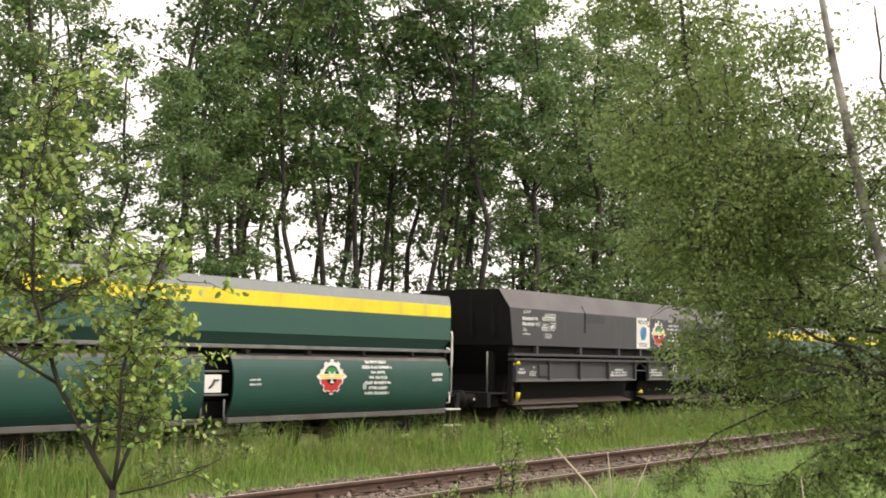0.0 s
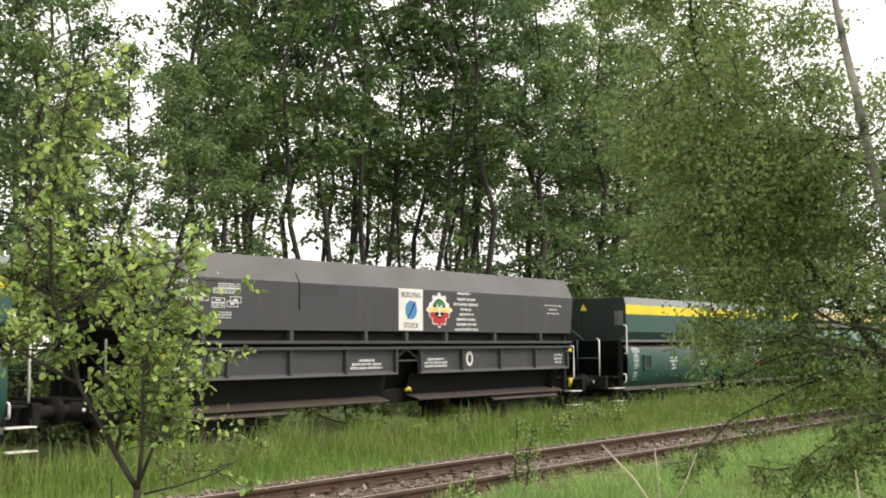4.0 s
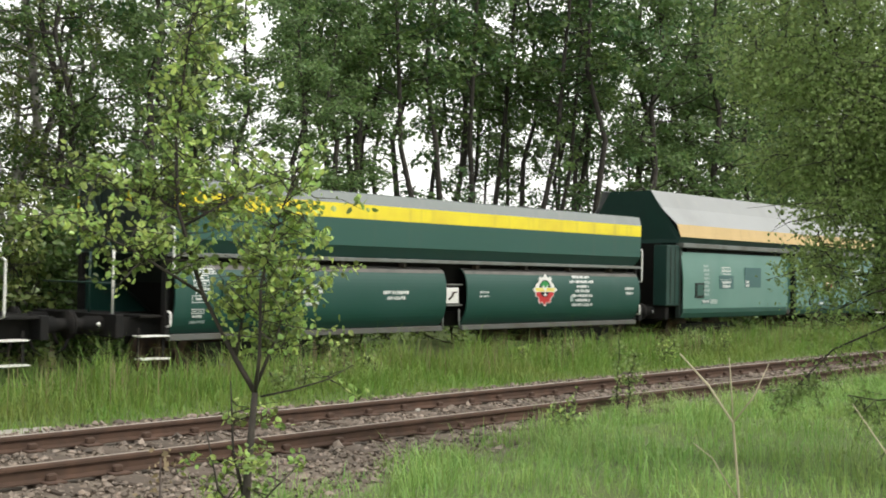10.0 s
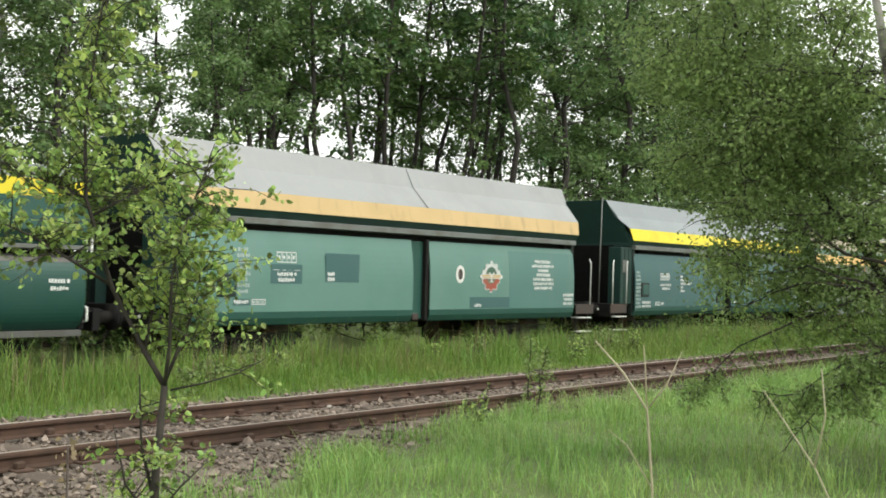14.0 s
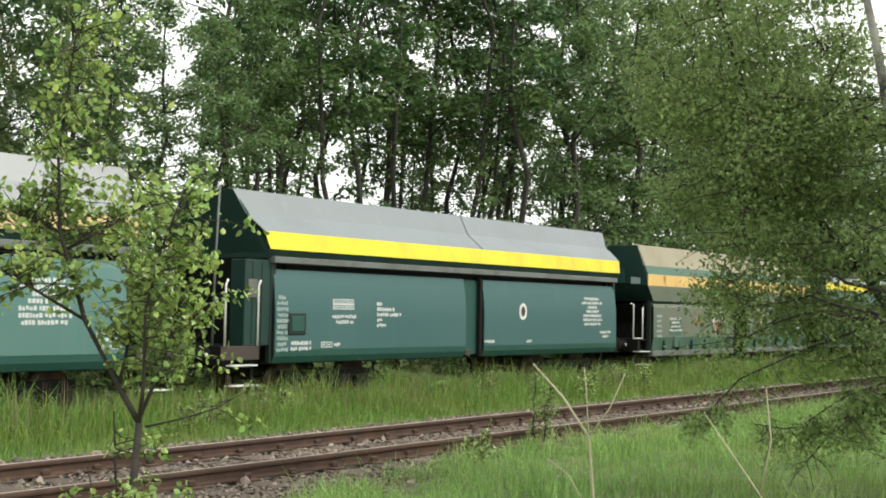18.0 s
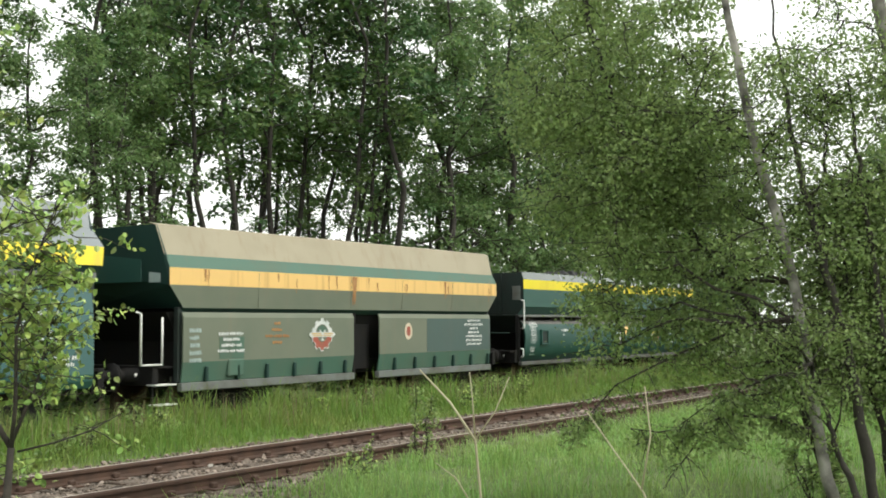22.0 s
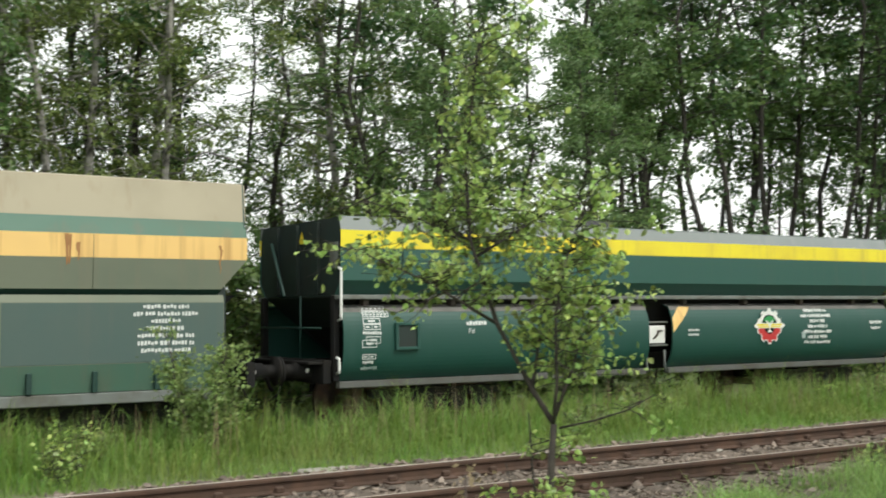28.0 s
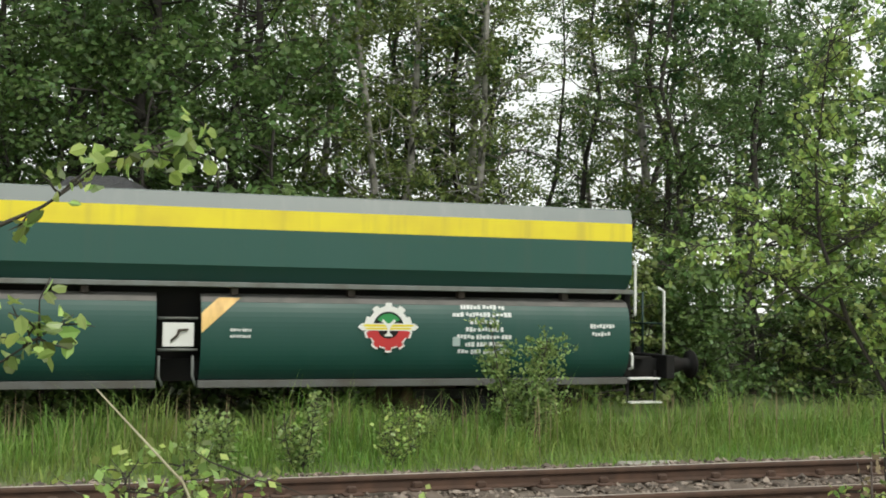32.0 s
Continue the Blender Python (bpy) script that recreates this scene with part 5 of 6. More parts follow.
def stems_plant(name, label, category, paths, leaf_on, mat_wood, mat_leaf, n_leaf, size, clump, m, seed, fold=True, twigs=40, back=(0, 0, 0)):
    """A small woody plant from given stems; leaves hang on twigs along the stems named in leaf_on (index, from, to, weight)."""
    rng = np.random.default_rng(seed)
    ob = tagged(new(name), label, category)
    tw, cen = [], []
    tot = sum(w for *_, w in leaf_on)
    for i, a, b, wt in leaf_on:
        pts = np.array(paths[i][0], float)
        u = np.linspace(0, 1, len(pts))
        for _ in range(max(3, int(twigs * wt / tot))):
            s = rng.uniform(a, b)
            p = np.array([np.interp(s, u, pts[:, k]) for k in range(3)])
            q = p + rng.normal(size=3) * clump * [1, 1, 0.7] + [0, 0, clump * 0.25]
            tp = path_noise(p, q, rng, 4, 0.12)
            tw.append((tp, np.linspace(0.005, 0.0015, 4) * (size / 0.055)))
            k = max(2, int(n_leaf / twigs))
            ss = rng.uniform(0.25, 1.05, k)
            cen.append(np.stack([np.interp(ss, np.linspace(0, 1, 4), tp[:, d]) for d in range(3)], 1) + rng.normal(size=(k, 3)) * size * 0.55 + back)
    part("stem", tube_mesh("stem", mat_wood, [(p, r) for p, r in paths] + tw, 6), ob)
    part("leaves", leaf_mesh("leaves", mat_leaf, np.concatenate(cen), size, rng, fold, ratio=0.7), ob)
    ob.matrix_basis = m
    return ob


# ================= the place =================
make_ground()
make_track("track_1", NEAR_TRACK, 0.0, -60, 160, 0.62, "rusty unused railway track on weathered sleepers", (-6, 44))
make_track("track_2", TRAIN_TRACK, TRAIN_RAIL, -120, 200, 0.62, "railway track half hidden in tall grass", (-4, 30))

# ---- the train ----
SPAN = dict(A=(7.5, 13.3), B=(23.2, 13.75), C=(39.82, 13.5), D=(55.2, 12.7), E=(70.8, 12.45), F=(84.8, 11.8), G=(98.12, 13.2))
TRAIN = {}


def make_train():
    t = {}
    t["A"] = barrel_wagon("hopper_wagon", "dark green hopper wagon with a broad yellow band", 13.3, 1.0, 1.2, (6.1, 6.78), False, [("bars", 4.0, 1.6, [0.6, 0.5])], steps_at=(False, True))
    t["B"] = dark_wagon("hopper_wagon", "anthracite hopper wagon with a white sign board", 13.75, 1.2, 1.42, (6.57, 7.34))
    t["C"] = barrel_wagon("hopper_wagon", "dark green hopper wagon with a yellow band", 13.5, 1.45, 0.93, (6.43, 7.06), False, [("bars", 2.9, 1.72, [0.42, 0.5, 0.25, 0.3]), ("bars", 5.0, 1.6, [0.7, 0.5])], steps_at=(True, False))
    t["D"] = roof_wagon("hopper_wagon", "faded green hopper wagon with a grey top and orange band", 12.7, 0.95, 1.45, (6.1, 6.68), "faded", "green", "roofgrey", "paleorange", (4.22, 0.74, 3.0), [
        ("faded", 1.35, 2.3, [0.25, 0.3, 0.25, 0.3, 0.3, 0.25, 0.3, 0.25]), ("table", 2.17, 2.05, (0.5, 0.2, 4)), ("patch", 2.01, 1.66, (0.8, 0.36)), ("bars", 2.42, 1.98, [0.7, 0.5, 0.45]),
        ("patch", 3.44, 1.7, (0.96, 0.56)), ("left", 3.5, 2.22, [0.16, 0.72, 0.76, 0.2, 0.2]), ("patch", 1.12, 1.26, (0.4, 0.12)), ("bars", 1.3, 1.36, [0.34]), ("table", 1.56, 1.27, (0.34, 0.1, 3)),
        ("ring", 7.73, 1.92, 0.2), ("emblem", 8.9, 1.88, 0.36), ("patch", 8.11, 1.16, (1.55, 0.25)), ("bars", 8.4, 1.26, [0.25]), ("bars", 11.1, 2.31, [0.7, 0.98, 0.45, 0.6, 0.9, 0.9, 0.8]), ("bars", 12.25, 1.5, [0.5, 0.4, 0.45])], rails=((), (0.78,)))
    t["E"] = roof_wagon("hopper_wagon", "blue-green hopper wagon with a grey top and yellow band", 12.45, 1.45, 0.77, (5.82, 6.5), "petrol", "green", "bluegrey", "yellow", (4.1, 0.74, 2.98), [
        ("faded", 0.34, 2.14, [0.2, 0.28, 0.3, 0.26, 0.3, 0.25, 0.3, 0.28, 0.25, 0.3]), ("table", 1.65, 2.0, (0.58, 0.1, 6)), ("table", 1.65, 1.9, (0.58, 0.1, 7)), ("bars", 1.98, 1.8, [0.72, 0.5]), ("left", 2.9, 2.06, [0.15, 0.56, 0.73, 0.15, 0.27]),
        ("bars", 0.81, 1.3, [0.5, 0.52]), ("table", 1.34, 1.17, (0.3, 0.11, 2)), ("bars", 1.78, 1.26, [0.2]), ("ring", 8.0, 1.92, 0.2), ("bars", 6.7, 1.27, [0.4]), ("bars", 8.28, 1.26, [0.25]), ("bars", 11.1, 2.31, [0.7, 0.98, 0.45, 0.6, 0.9, 0.9, 0.8]), ("bars", 11.73, 1.46, [0.55, 0.3])], rails=((0.19, 0.95), ()), hatch_x=0.32)
    part("mast", tube_mesh("mast", M["edge"], [([(-0.8, -0.9, 1.2), (-0.78, -0.9, 2.6), (-0.7, -0.88, 4.12)], [0.024, 0.022, 0.02])], 6), t["E"][0], "thin grey upright pole")
    part("end_plate", box("end_plate", M["edge"], -0.44, -0.22, -1.425, -1.405, 2.09, 2.42, 0.006), t["E"][0], "small grey plate")
    t["F"] = tan_wagon("hopper_wagon", "dusty tan and olive hopper wagon with a rusty orange band", 11.8, 0.78, 0.76, (5.51, 6.48))
    t["G"] = barrel_wagon("hopper_wagon", "last dark green hopper wagon with yellow band and diagonal stripe", 13.2, 0.76, 1.38, (6.26, 6.84), True, [("bars", 2.5, 1.79, [0.44])], steps_at=(False, True))
    words("Fal", 0.115, M["lettering"], pose(2.37, -1.535, 1.59, 90, 0, 0), t["G"][0])
    return t


TRAIN = make_train()


def coal_heap(L, humps, seed):
    """Lump coal filling an open wagon: uneven, with humps that rise above the rim."""
    rg = np.random.default_rng(seed)
    xs, ys = np.linspace(0.1, L - 0.1, 110), np.linspace(-1.36, 1.36, 22)
    X, Y = np.meshgrid(xs, ys, indexing="ij")
    Z = 3.22 + 0.1 * np.sin(X * 1.3 + 1) * np.cos(Y * 1.6) + rg.normal(size=X.shape) * 0.03
    for c, wd, top in humps:
        Z = np.maximum(Z, 3.2 + (top - 3.2) * np.exp(-(((X - c) / wd) ** 4) - (Y / 1.15) ** 4) + rg.normal(size=X.shape) * 0.025)
    Z[[0, -1]] = 2.9
    Z[:, [0, -1]] = np.minimum(Z[:, [0, -1]], 3.3)
    i, j = np.meshgrid(np.arange(109), np.arange(21), indexing="ij")
    f = np.stack([i * 22 + j, (i + 1) * 22 + j, (i + 1) * 22 + j + 1, i * 22 + j + 1], -1).reshape(-1, 4)
    return tagged(new("coal_heap", mesh_of("coal_heap", np.stack([X, Y, Z], -1).reshape(-1, 3), f, M["coal"])), "heap of black lump coal in the open wagon", "coal", group="coal in the wagons", kind="stuff")


HEAPS = dict(A=coal_heap(13.3, [(5.3, 0.8, 3.78), (9.5, 1.5, 3.5)], 1), C=coal_heap(13.5, [(3.5, 1.5, 3.5), (10, 1.5, 3.5)], 2), G=coal_heap(13.2, [(5.55, 0.75, 3.66), (9.0, 1.5, 3.5)], 3))

# ---- plants beside the tracks ----
rng = np.random.default_rng(11)
ballast = tagged(stones("ballast", 52000, -3, 28, 5.2, 11.3, -0.172, 0.0225, rng, ((9.25 - 0.86, 9.25 - 0.66), (9.25 + 0.66, 9.25 + 0.86))), "grey-brown broken stone ballast", "ballast", kind="stuff")
white_stone = stones("limestone", 1, 10.1, 10.12, 9.7, 9.72, -0.13, 0.035, rng)
white_stone.data.materials[0] = M["concrete"]
tagged(white_stone, "single white limestone lump in the ballast", "stone")

slab = tagged(new("concrete_slab", box("concrete_slab", M["concrete"], -0.4, 0.4, -0.22, 0.22, -0.08, 0.05, 0.02)), "broken weathered concrete slab beside the rail", "slab")
slab.matrix_basis = pose(5.9, 11.35, -0.235, 3, 2, 8)

n = 80000
gx = rng.uniform(-4, 46, n)
gy = 11.1 + 4.1 * rng.beta(1.4, 1.0, n)
tuft = lambda x, y: 0.5 + 0.28 * np.sin(x * 2.3 + 1.7 * np.sin(y * 1.9)) + 0.22 * np.sin(y * 4.1 + 2.1 * np.sin(x * 3.3)) + 0.2 * np.sin(x * 7.1 + y * 5.3)
gh = (0.12 + 0.52 * np.clip((gy - 11.3) / 2.6, 0, 1)) * rng.uniform(0.55, 1.4, n) * (0.55 + 0.75 * tuft(gx, gy))
tagged(blades(gx, gy, gh, rng, M["grass"], "verge_grass", 0.010, 1.1, 0.5), "tall green grass between the two tracks", "grass", kind="stuff")
n = 1500
sx, sy = rng.uniform(-4, 40, n), rng.uniform(12.4, 15.1, n)
tagged(blades(sx, sy, rng.uniform(0.55, 0.95, n), rng, M["seed"], "seeding_grass", 0.009, 0.2, 0.1), "brownish seeding grass stalks", "grass", kind="stuff")
n = 118000
gx = rng.uniform(-5, 26, n)
gy = bank_edge(gx) + 0.1 - 10.5 * rng.beta(1.0, 1.7, n)
keep = (rng.random(n) < np.clip((gx + 3.0) / 6, 0.16, 1)) & (rng.random(n) < np.clip((gy + 4.5) / 5, 0.1, 1)) & (np.hypot(gx, gy) > 0.5 + 0.5 * rng.random(n))
gx, gy = gx[keep], gy[keep]
gh = rng.uniform(0.08, 0.26, len(gx)) * (0.3 + 1.5 * np.clip(tuft(gx * 1.3, gy * 1.3), 0, 1.2) ** 1.6)
tagged(blades(gx, gy, gh, rng, M["grassnear"], "bank_grass", 0.0075, 1.0, 0.5), "lush short grass on the near bank", "grass", kind="stuff")

# the young tree in front of the track, forked low
R_, Z_ = np.array([0.63, -0.776, 0]), np.array([0, 0, 1.0])
D_ = np.array([0.776, 0.63, 0])
base = np.array([3.41, 4.38, 0.99])
sp = lambda *q: [base + (R_ * a + Z_ * b + D_ * c) * 0.95 for a, b, c in q]
SAP = [
    (sp((-0.04, -0.85, 0), (-0.03, -0.45, 0), (0.0, 0, 0)), [0.024, 0.02, 0.016]),
    (sp((0.0, 0, 0), (-0.12, 0.17, 0.05), (-0.30, 0.5, 0.05), (-0.45, 0.94, 0.08), (-0.46, 1.3, 0.05), (-0.40, 1.75, 0.0), (-0.36, 2.05, 0)), [0.014, 0.013, 0.0115, 0.009, 0.007, 0.005, 0.003]),
    (sp((0.0, 0, 0), (0.03, 0.2, -0.05), (0.04, 0.55, -0.1), (0.12, 0.85, -0.15), (0.22, 1.15, -0.12)), [0.011, 0.009, 0.007, 0.005, 0.003]),
    (sp((0.0, 0.02, 0), (0.09, 0.3, 0.1), (0.13, 0.6, 0.2)), [0.01, 0.007, 0.003]),
    (sp((0.03, -0.02, 0), (0.2, 0.02, 0), (0.36, 0.07, 0.03), (0.5, 0.15, 0.05)), [0.006, 0.005, 0.004, 0.002]),
    (sp((-0.45, 0.94, 0.08), (-0.72, 1.05, 0.1), (-1.12, 1.2, 0.1)), [0.009, 0.006, 0.002]),
    (sp((-0.30, 0.5, 0.05), (-0.6, 0.72, -0.2), (-0.98, 0.9, -0.3)), [0.009, 0.006, 0.002]),
    (sp((-0.42, 0.85, 0.08), (-0.2, 1.0, 0.2), (0.0, 1.15, 0.3)), [0.009, 0.006, 0.002]),
    (sp((-0.12, 0.17, 0.05), (-0.1, 0.5, 0.2), (-0.05, 0.8, 0.3)), [0.009, 0.006, 0.002]),
    (sp((-0.03, -0.6, 0), (-0.12, -0.3, 0.05), (-0.14, 0.05, 0.05)), [0.009, 0.007, 0.003]),
    (sp((-0.03, -0.7, 0), (-0.18, -0.5, 0.0), (-0.25, -0.2, 0.0)), [0.008, 0.006, 0.003]),
    (sp((-0.02, -0.65, 0), (0.1, -0.5, 0.0), (0.22, -0.38, 0.05)), [0.007, 0.005, 0.003]),
]
stems_plant("young_tree", "young forked tree with fresh light green leaves", "tree", SAP, [(1, 0.45, 1.0, 4), (2, 0.3, 1.0, 3), (3, 0.3, 1, 1.6), (5, 0.1, 1, 2.2), (6, 0.2, 1, 2.0), (7, 0.1, 1, 1.6), (8, 0.2, 1, 1.6), (9, 0.2, 1, 0.5), (10, 0.3, 1, 0.35), (11, 0.3, 1, 0.25), (4, 0.6, 1, 0.15)], M["twig"], M["leafnear"], 7000, 0.037, 0.15, Matrix.Identity(4), 21, True, 400, D_ * 0.09)


def shrub(name, label, x, y, h, r, n_leaf, size, mat, seed, stems=7):
    rg = np.random.default_rng(seed)
    z = float(lift(x, y))
    paths = []
    for i in range(stems):
        a = i * 2.4 + rg.normal() * 0.4
        d = r * rg.uniform(0.3, 0.9)
        paths.append((path_noise((0.04 * math.cos(a), 0.04 * math.sin(a), -0.1), (d * math.cos(a), d * math.sin(a), h * rg.uniform(0.6, 1.0)), rg, 5, 0.12), np.linspace(0.014, 0.004, 5) * (h / 1.2)))
    return stems_plant(name, label, "bush", paths, [(i, 0.2, 1, 1) for i in range(stems)], M["twig"], mat, n_leaf, size, r * 0.3, pose(x, y, z), seed, False, 26 * stems)


shrub("willow_bush", "small grey-green willow bush in the tall grass", 5.2, 13.6, 1.62, 0.62, 4200, 0.056, M["leafbush"], 31)
shrub("weed_clump", "leafy green weed beside the rail", 1.0, 11.6, 0.75, 0.35, 700, 0.06, M["leafbush"], 32, 4)
shrub("weed_clump", "leafy green weed beside the rail", 2.0, 12.0, 0.8, 0.3, 600, 0.06, M["leafbush"], 33, 4)
shrub("weed_clump", "tall thin weed growing through the ballast", 12.4, 8.2, 1.1, 0.24, 520, 0.05, M["leafbush"], 34, 3)
shrub("weed_clump", "tall thin weed at the bank's edge", 10.3, 7.6, 0.45, 0.25, 160, 0.05, M["leafnear"], 35, 3)

shrub("weed_clump", "bright leafy nettle clump on the near side", 0.25, 5.6, 0.95, 0.45, 1300, 0.06, M["leafnear"], 36, 7)
shrub("weed_clump", "small leafy weed on the bank", 1.6, 6.6, 0.55, 0.3, 200, 0.05, M["leafnear"], 37, 4)

wr = np.random.default_rng(39)
for k in range(16):
    shrub("weed_clump", "leafy weed standing in the verge grass", wr.uniform(-2.5, 24), wr.uniform(11.7, 13.8), wr.uniform(0.4, 0.75), wr.uniform(0.2, 0.4), 320, 0.055, M[("leafbush", "leafnear")[k % 2]], 140 + k, 4)

# dry leaning stalk and a brown dock beside the camera
dl = tagged(new("dry_stalk", tube_mesh("dry_stalk", M["straw"], [([(0.25, 3.0, -0.05), (0.12, 3.0, 0.7), (-0.03, 3.0, 1.05), (-0.25, 3.02, 1.29)], [0.005, 0.005, 0.004, 0.002])], 6)), "thin dry stalk leaning over the grass", "dry plant")
dk = tagged(new("dock_plant"), "brown dried dock with seed heads", "dry plant")
part("stem", tube_mesh("stem", M["brownsteel"], [([(1.3, 1.98, -0.05), (1.29, 1.97, 0.6), (1.28, 1.97, 1.2)], [0.006, 0.005, 0.002])], 6), dk)
rk = np.random.default_rng(8)
kz = rk.uniform(0.75, 1.22, 160)
tagged(part("seed_head", leaf_mesh("seed_head", M["seed"], np.stack([1.285 + rk.normal(size=160) * 0.018, 1.97 + rk.normal(size=160) * 0.018, kz], 1), 0.016, rk), dk), kind="stuff")

# dry stalk on the bank, forked
st = tagged(new("dry_stalk"), "dry pale forked stalk standing on the bank", "dry plant")
st.matrix_basis = pose(1.92, 1.13, 1.44)
RS = np.array([0.53, -0.85, 0])
q = lambda k, *p: [(RS * a + Z_ * b) * k for a, b in p]
STALK = [
    (q(0.475, (0.3, -3.1), (0.27, -1.85), (0.25, -0.6), (0.22, -0.27), (0.12, -0.12), (0.0, 0.01)), [0.003, 0.003, 0.0028, 0.0027, 0.0024, 0.0016]),
    (q(0.475, (0.22, -0.27), (0.21, -0.1), (0.20, 0.0)), [0.0019, 0.0014, 0.0009]),
    (q(0.475, (0.22, -0.27), (0.3, -0.16), (0.36, -0.02)), [0.0018, 0.0014, 0.0009]),
    (q(0.475, (0.25, -0.6), (0.14, -0.42), (0.06, -0.36)), [0.0016, 0.0012, 0.0008]),
]
part("stem", tube_mesh("stem", M["straw"], STALK, 6), st)
leaner = tagged(new("dry_stalk"), "bent dry grey stalk leaning over the bank grass", "dry plant")
leaner.matrix_basis = pose(1.9, 0.77, 1.38)
part("stem", tube_mesh("stem", M["straw"], [(q(0.42, (0.7, -3.2), (0.6, -1.4), (0.45, -0.8), (0.22, -0.32), (0.0, 0.0)), [0.002, 0.002, 0.0018, 0.0016, 0.001]), (q(0.42, (0.22, -0.32), (0.26, -0.1), (0.24, 0.1)), [0.002, 0.0015, 0.001])], 6), leaner)

# alder twigs reaching in from beside the camera
AL = [
    ([(-1.6, 3.9, -0.1), (-1.35, 4.0, 1.0), (-0.85, 3.95, 1.6), (-0.54, 3.9, 1.76), (-0.42, 3.9, 1.82), (-0.24, 3.9, 1.96), (0.03, 3.9, 2.08)], [0.02, 0.016, 0.011, 0.008, 0.006, 0.004, 0.002]),
    ([(-1.35, 4.0, 1.0), (-0.9, 4.0, 1.15), (-0.55, 4.0, 1.3), (-0.31, 4.0, 1.47)], [0.01, 0.008, 0.005, 0.002]),
]
stems_plant("alder_sapling", "alder sapling with round bright leaves beside the camera", "bush", AL, [(0, 0.6, 1, 2.6), (1, 0.45, 1, 2.0)], M["twig"], M["leafnear"], 200, 0.06, 0.1, Matrix.Identity(4), 41, True, 30)

# ---- the trees that lean over the bank ----
RB, DB = np.array([0.531, -0.847, 0]), np.array([0.847, 0.531, 0])
bo = np.array([14.0, 4.2, 0.0])
bw = lambda a, z, d=0.0: bo + RB * a + DB * d + Z_ * z


NEARER = 0.65


def zone_box(a0, a1, z0, z1, d0, d1, wt):
    """Zone in the frame of the bank: along the view's right, height, depth."""
    return (a0, a1, z0, z1, d0, d1, wt)


def world_zone(z, rg):
    a0, a1, z0, z1, d0, d1, wt = z
    return bw(rg.uniform(a0, a1), rg.uniform(z0, z1), rg.uniform(d0, d1))


def bank_birch(name, label, trunk, rad, zones, n_leaf, count, seed, mat, size=0.055, bark="birch", boughs=()):
    rg = np.random.default_rng(seed)
    ob = tagged(new(name), label, "tree", "trees on the bank")
    pts = np.array([bw(*t) for t in trunk])
    if bark == "bark" and len(pts) > 5:
        # dark stems are crooked: kinks between the given points
        u = np.arange(len(pts))
        w = np.linspace(0, len(pts) - 1, 3 * len(pts) - 2)
        kink = rg.normal(size=(len(w), 3)) * [0.014, 0.014, 0.0]
        pts = np.stack([np.interp(w, u, pts[:, d]) for d in range(3)], 1) + kink
        rad = np.interp(w, u, rad) * rg.uniform(0.85, 1.15, len(w))
    limbs, cen, nodes = [], [], []
    wsum = sum(z[-1] for z in zones)
    t = np.linspace(0, 1, 8)[:, None]
    ends = []
    for z in zones:
        ends += [world_zone(z, rg) for _ in range(max(4, int(count * z[-1] / wsum)))]
    order = rg.permutation(len(ends))
    main = max(8, len(ends) // 7)
    for n_, k in enumerate(order):
        e = ends[k]
        if n_ < main:
            i = np.argmin(np.abs(pts[:, 2] - max(0.2, e[2] - 0.35 + rg.normal() * 0.35)))
            f = rg.uniform(0, 1)
            s = pts[i] * (1 - f) + pts[min(i + 1, len(pts) - 1)] * f
        else:
            near_ = np.array(nodes)
            s = near_[np.argmin(((near_ - e) ** 2).sum(1) + rg.random(len(near_)) * 0.15)]
        ln = np.linalg.norm(e - s)
        mid = (s + e) / 2 + [0, 0, 0.12 * ln] + rg.normal(size=3) * 0.1 * ln
        wob = np.cumsum(rg.normal(size=(8, 3)), 0)
        wob -= wob[0] + (wob[-1] - wob[0]) * t
        bp = s * (1 - t) ** 2 + 2 * mid * t * (1 - t) + e * t * t + wob * 0.035 * ln
        limbs.append((bp, np.linspace(0.007 + 0.008 * ln, 0.003, 8)))
        nodes += list(bp[2:])
        kk = int(n_leaf / len(ends))
        ss = np.clip(rg.beta(2.0, 1.1, kk), 0.15, 1)
        c = np.stack([np.interp(ss, t[:, 0], bp[:, d]) for d in range(3)], 1)
        cen.append(c + rg.normal(size=(kk, 3)) * [0.24, 0.24, 0.1] - Z_ * np.abs(rg.normal(size=(kk, 1))) * 0.14)
        for _ in range(3):
            v = rg.uniform(0.3, 1)
            a = np.array([np.interp(v, t[:, 0], bp[:, d]) for d in range(3)])
            limbs.append((path_noise(a, a + rg.normal(size=3) * [0.32, 0.32, 0.12] - [0, 0, 0.14], rg, 4, 0.14), [0.006, 0.005, 0.004, 0.002]))
    for bough in boughs:
        bp = np.array([bw(*p) for p in bough])
        limbs.append((bp, np.linspace(0.026, 0.006, len(bp))))
        u = np.linspace(0, 1, len(bp))
        for _ in range(34):
            v = rg.uniform(0.25, 1)
            a = np.array([np.interp(v, u, bp[:, d]) for d in range(3)])
            tw = path_noise(a, a + rg.normal(size=3) * [0.28, 0.28, 0.1] - [0, 0, 0.25], rg, 4, 0.14)
            limbs.append((tw, [0.006, 0.005, 0.004, 0.002]))
            ss = rg.uniform(0.1, 1, 44)
            cen.append(np.stack([np.interp(ss, np.linspace(0, 1, 4), tw[:, d]) for d in range(3)], 1) + rg.normal(size=(44, 3)) * 0.06)
    c = np.concatenate(cen)
    c = c[c[:, 2] > -0.35]
    near = Matrix.Translation((0, 0, 1.56)) @ Matrix.Scale(NEARER, 4) @ Matrix.Translation((0, 0, -1.56))
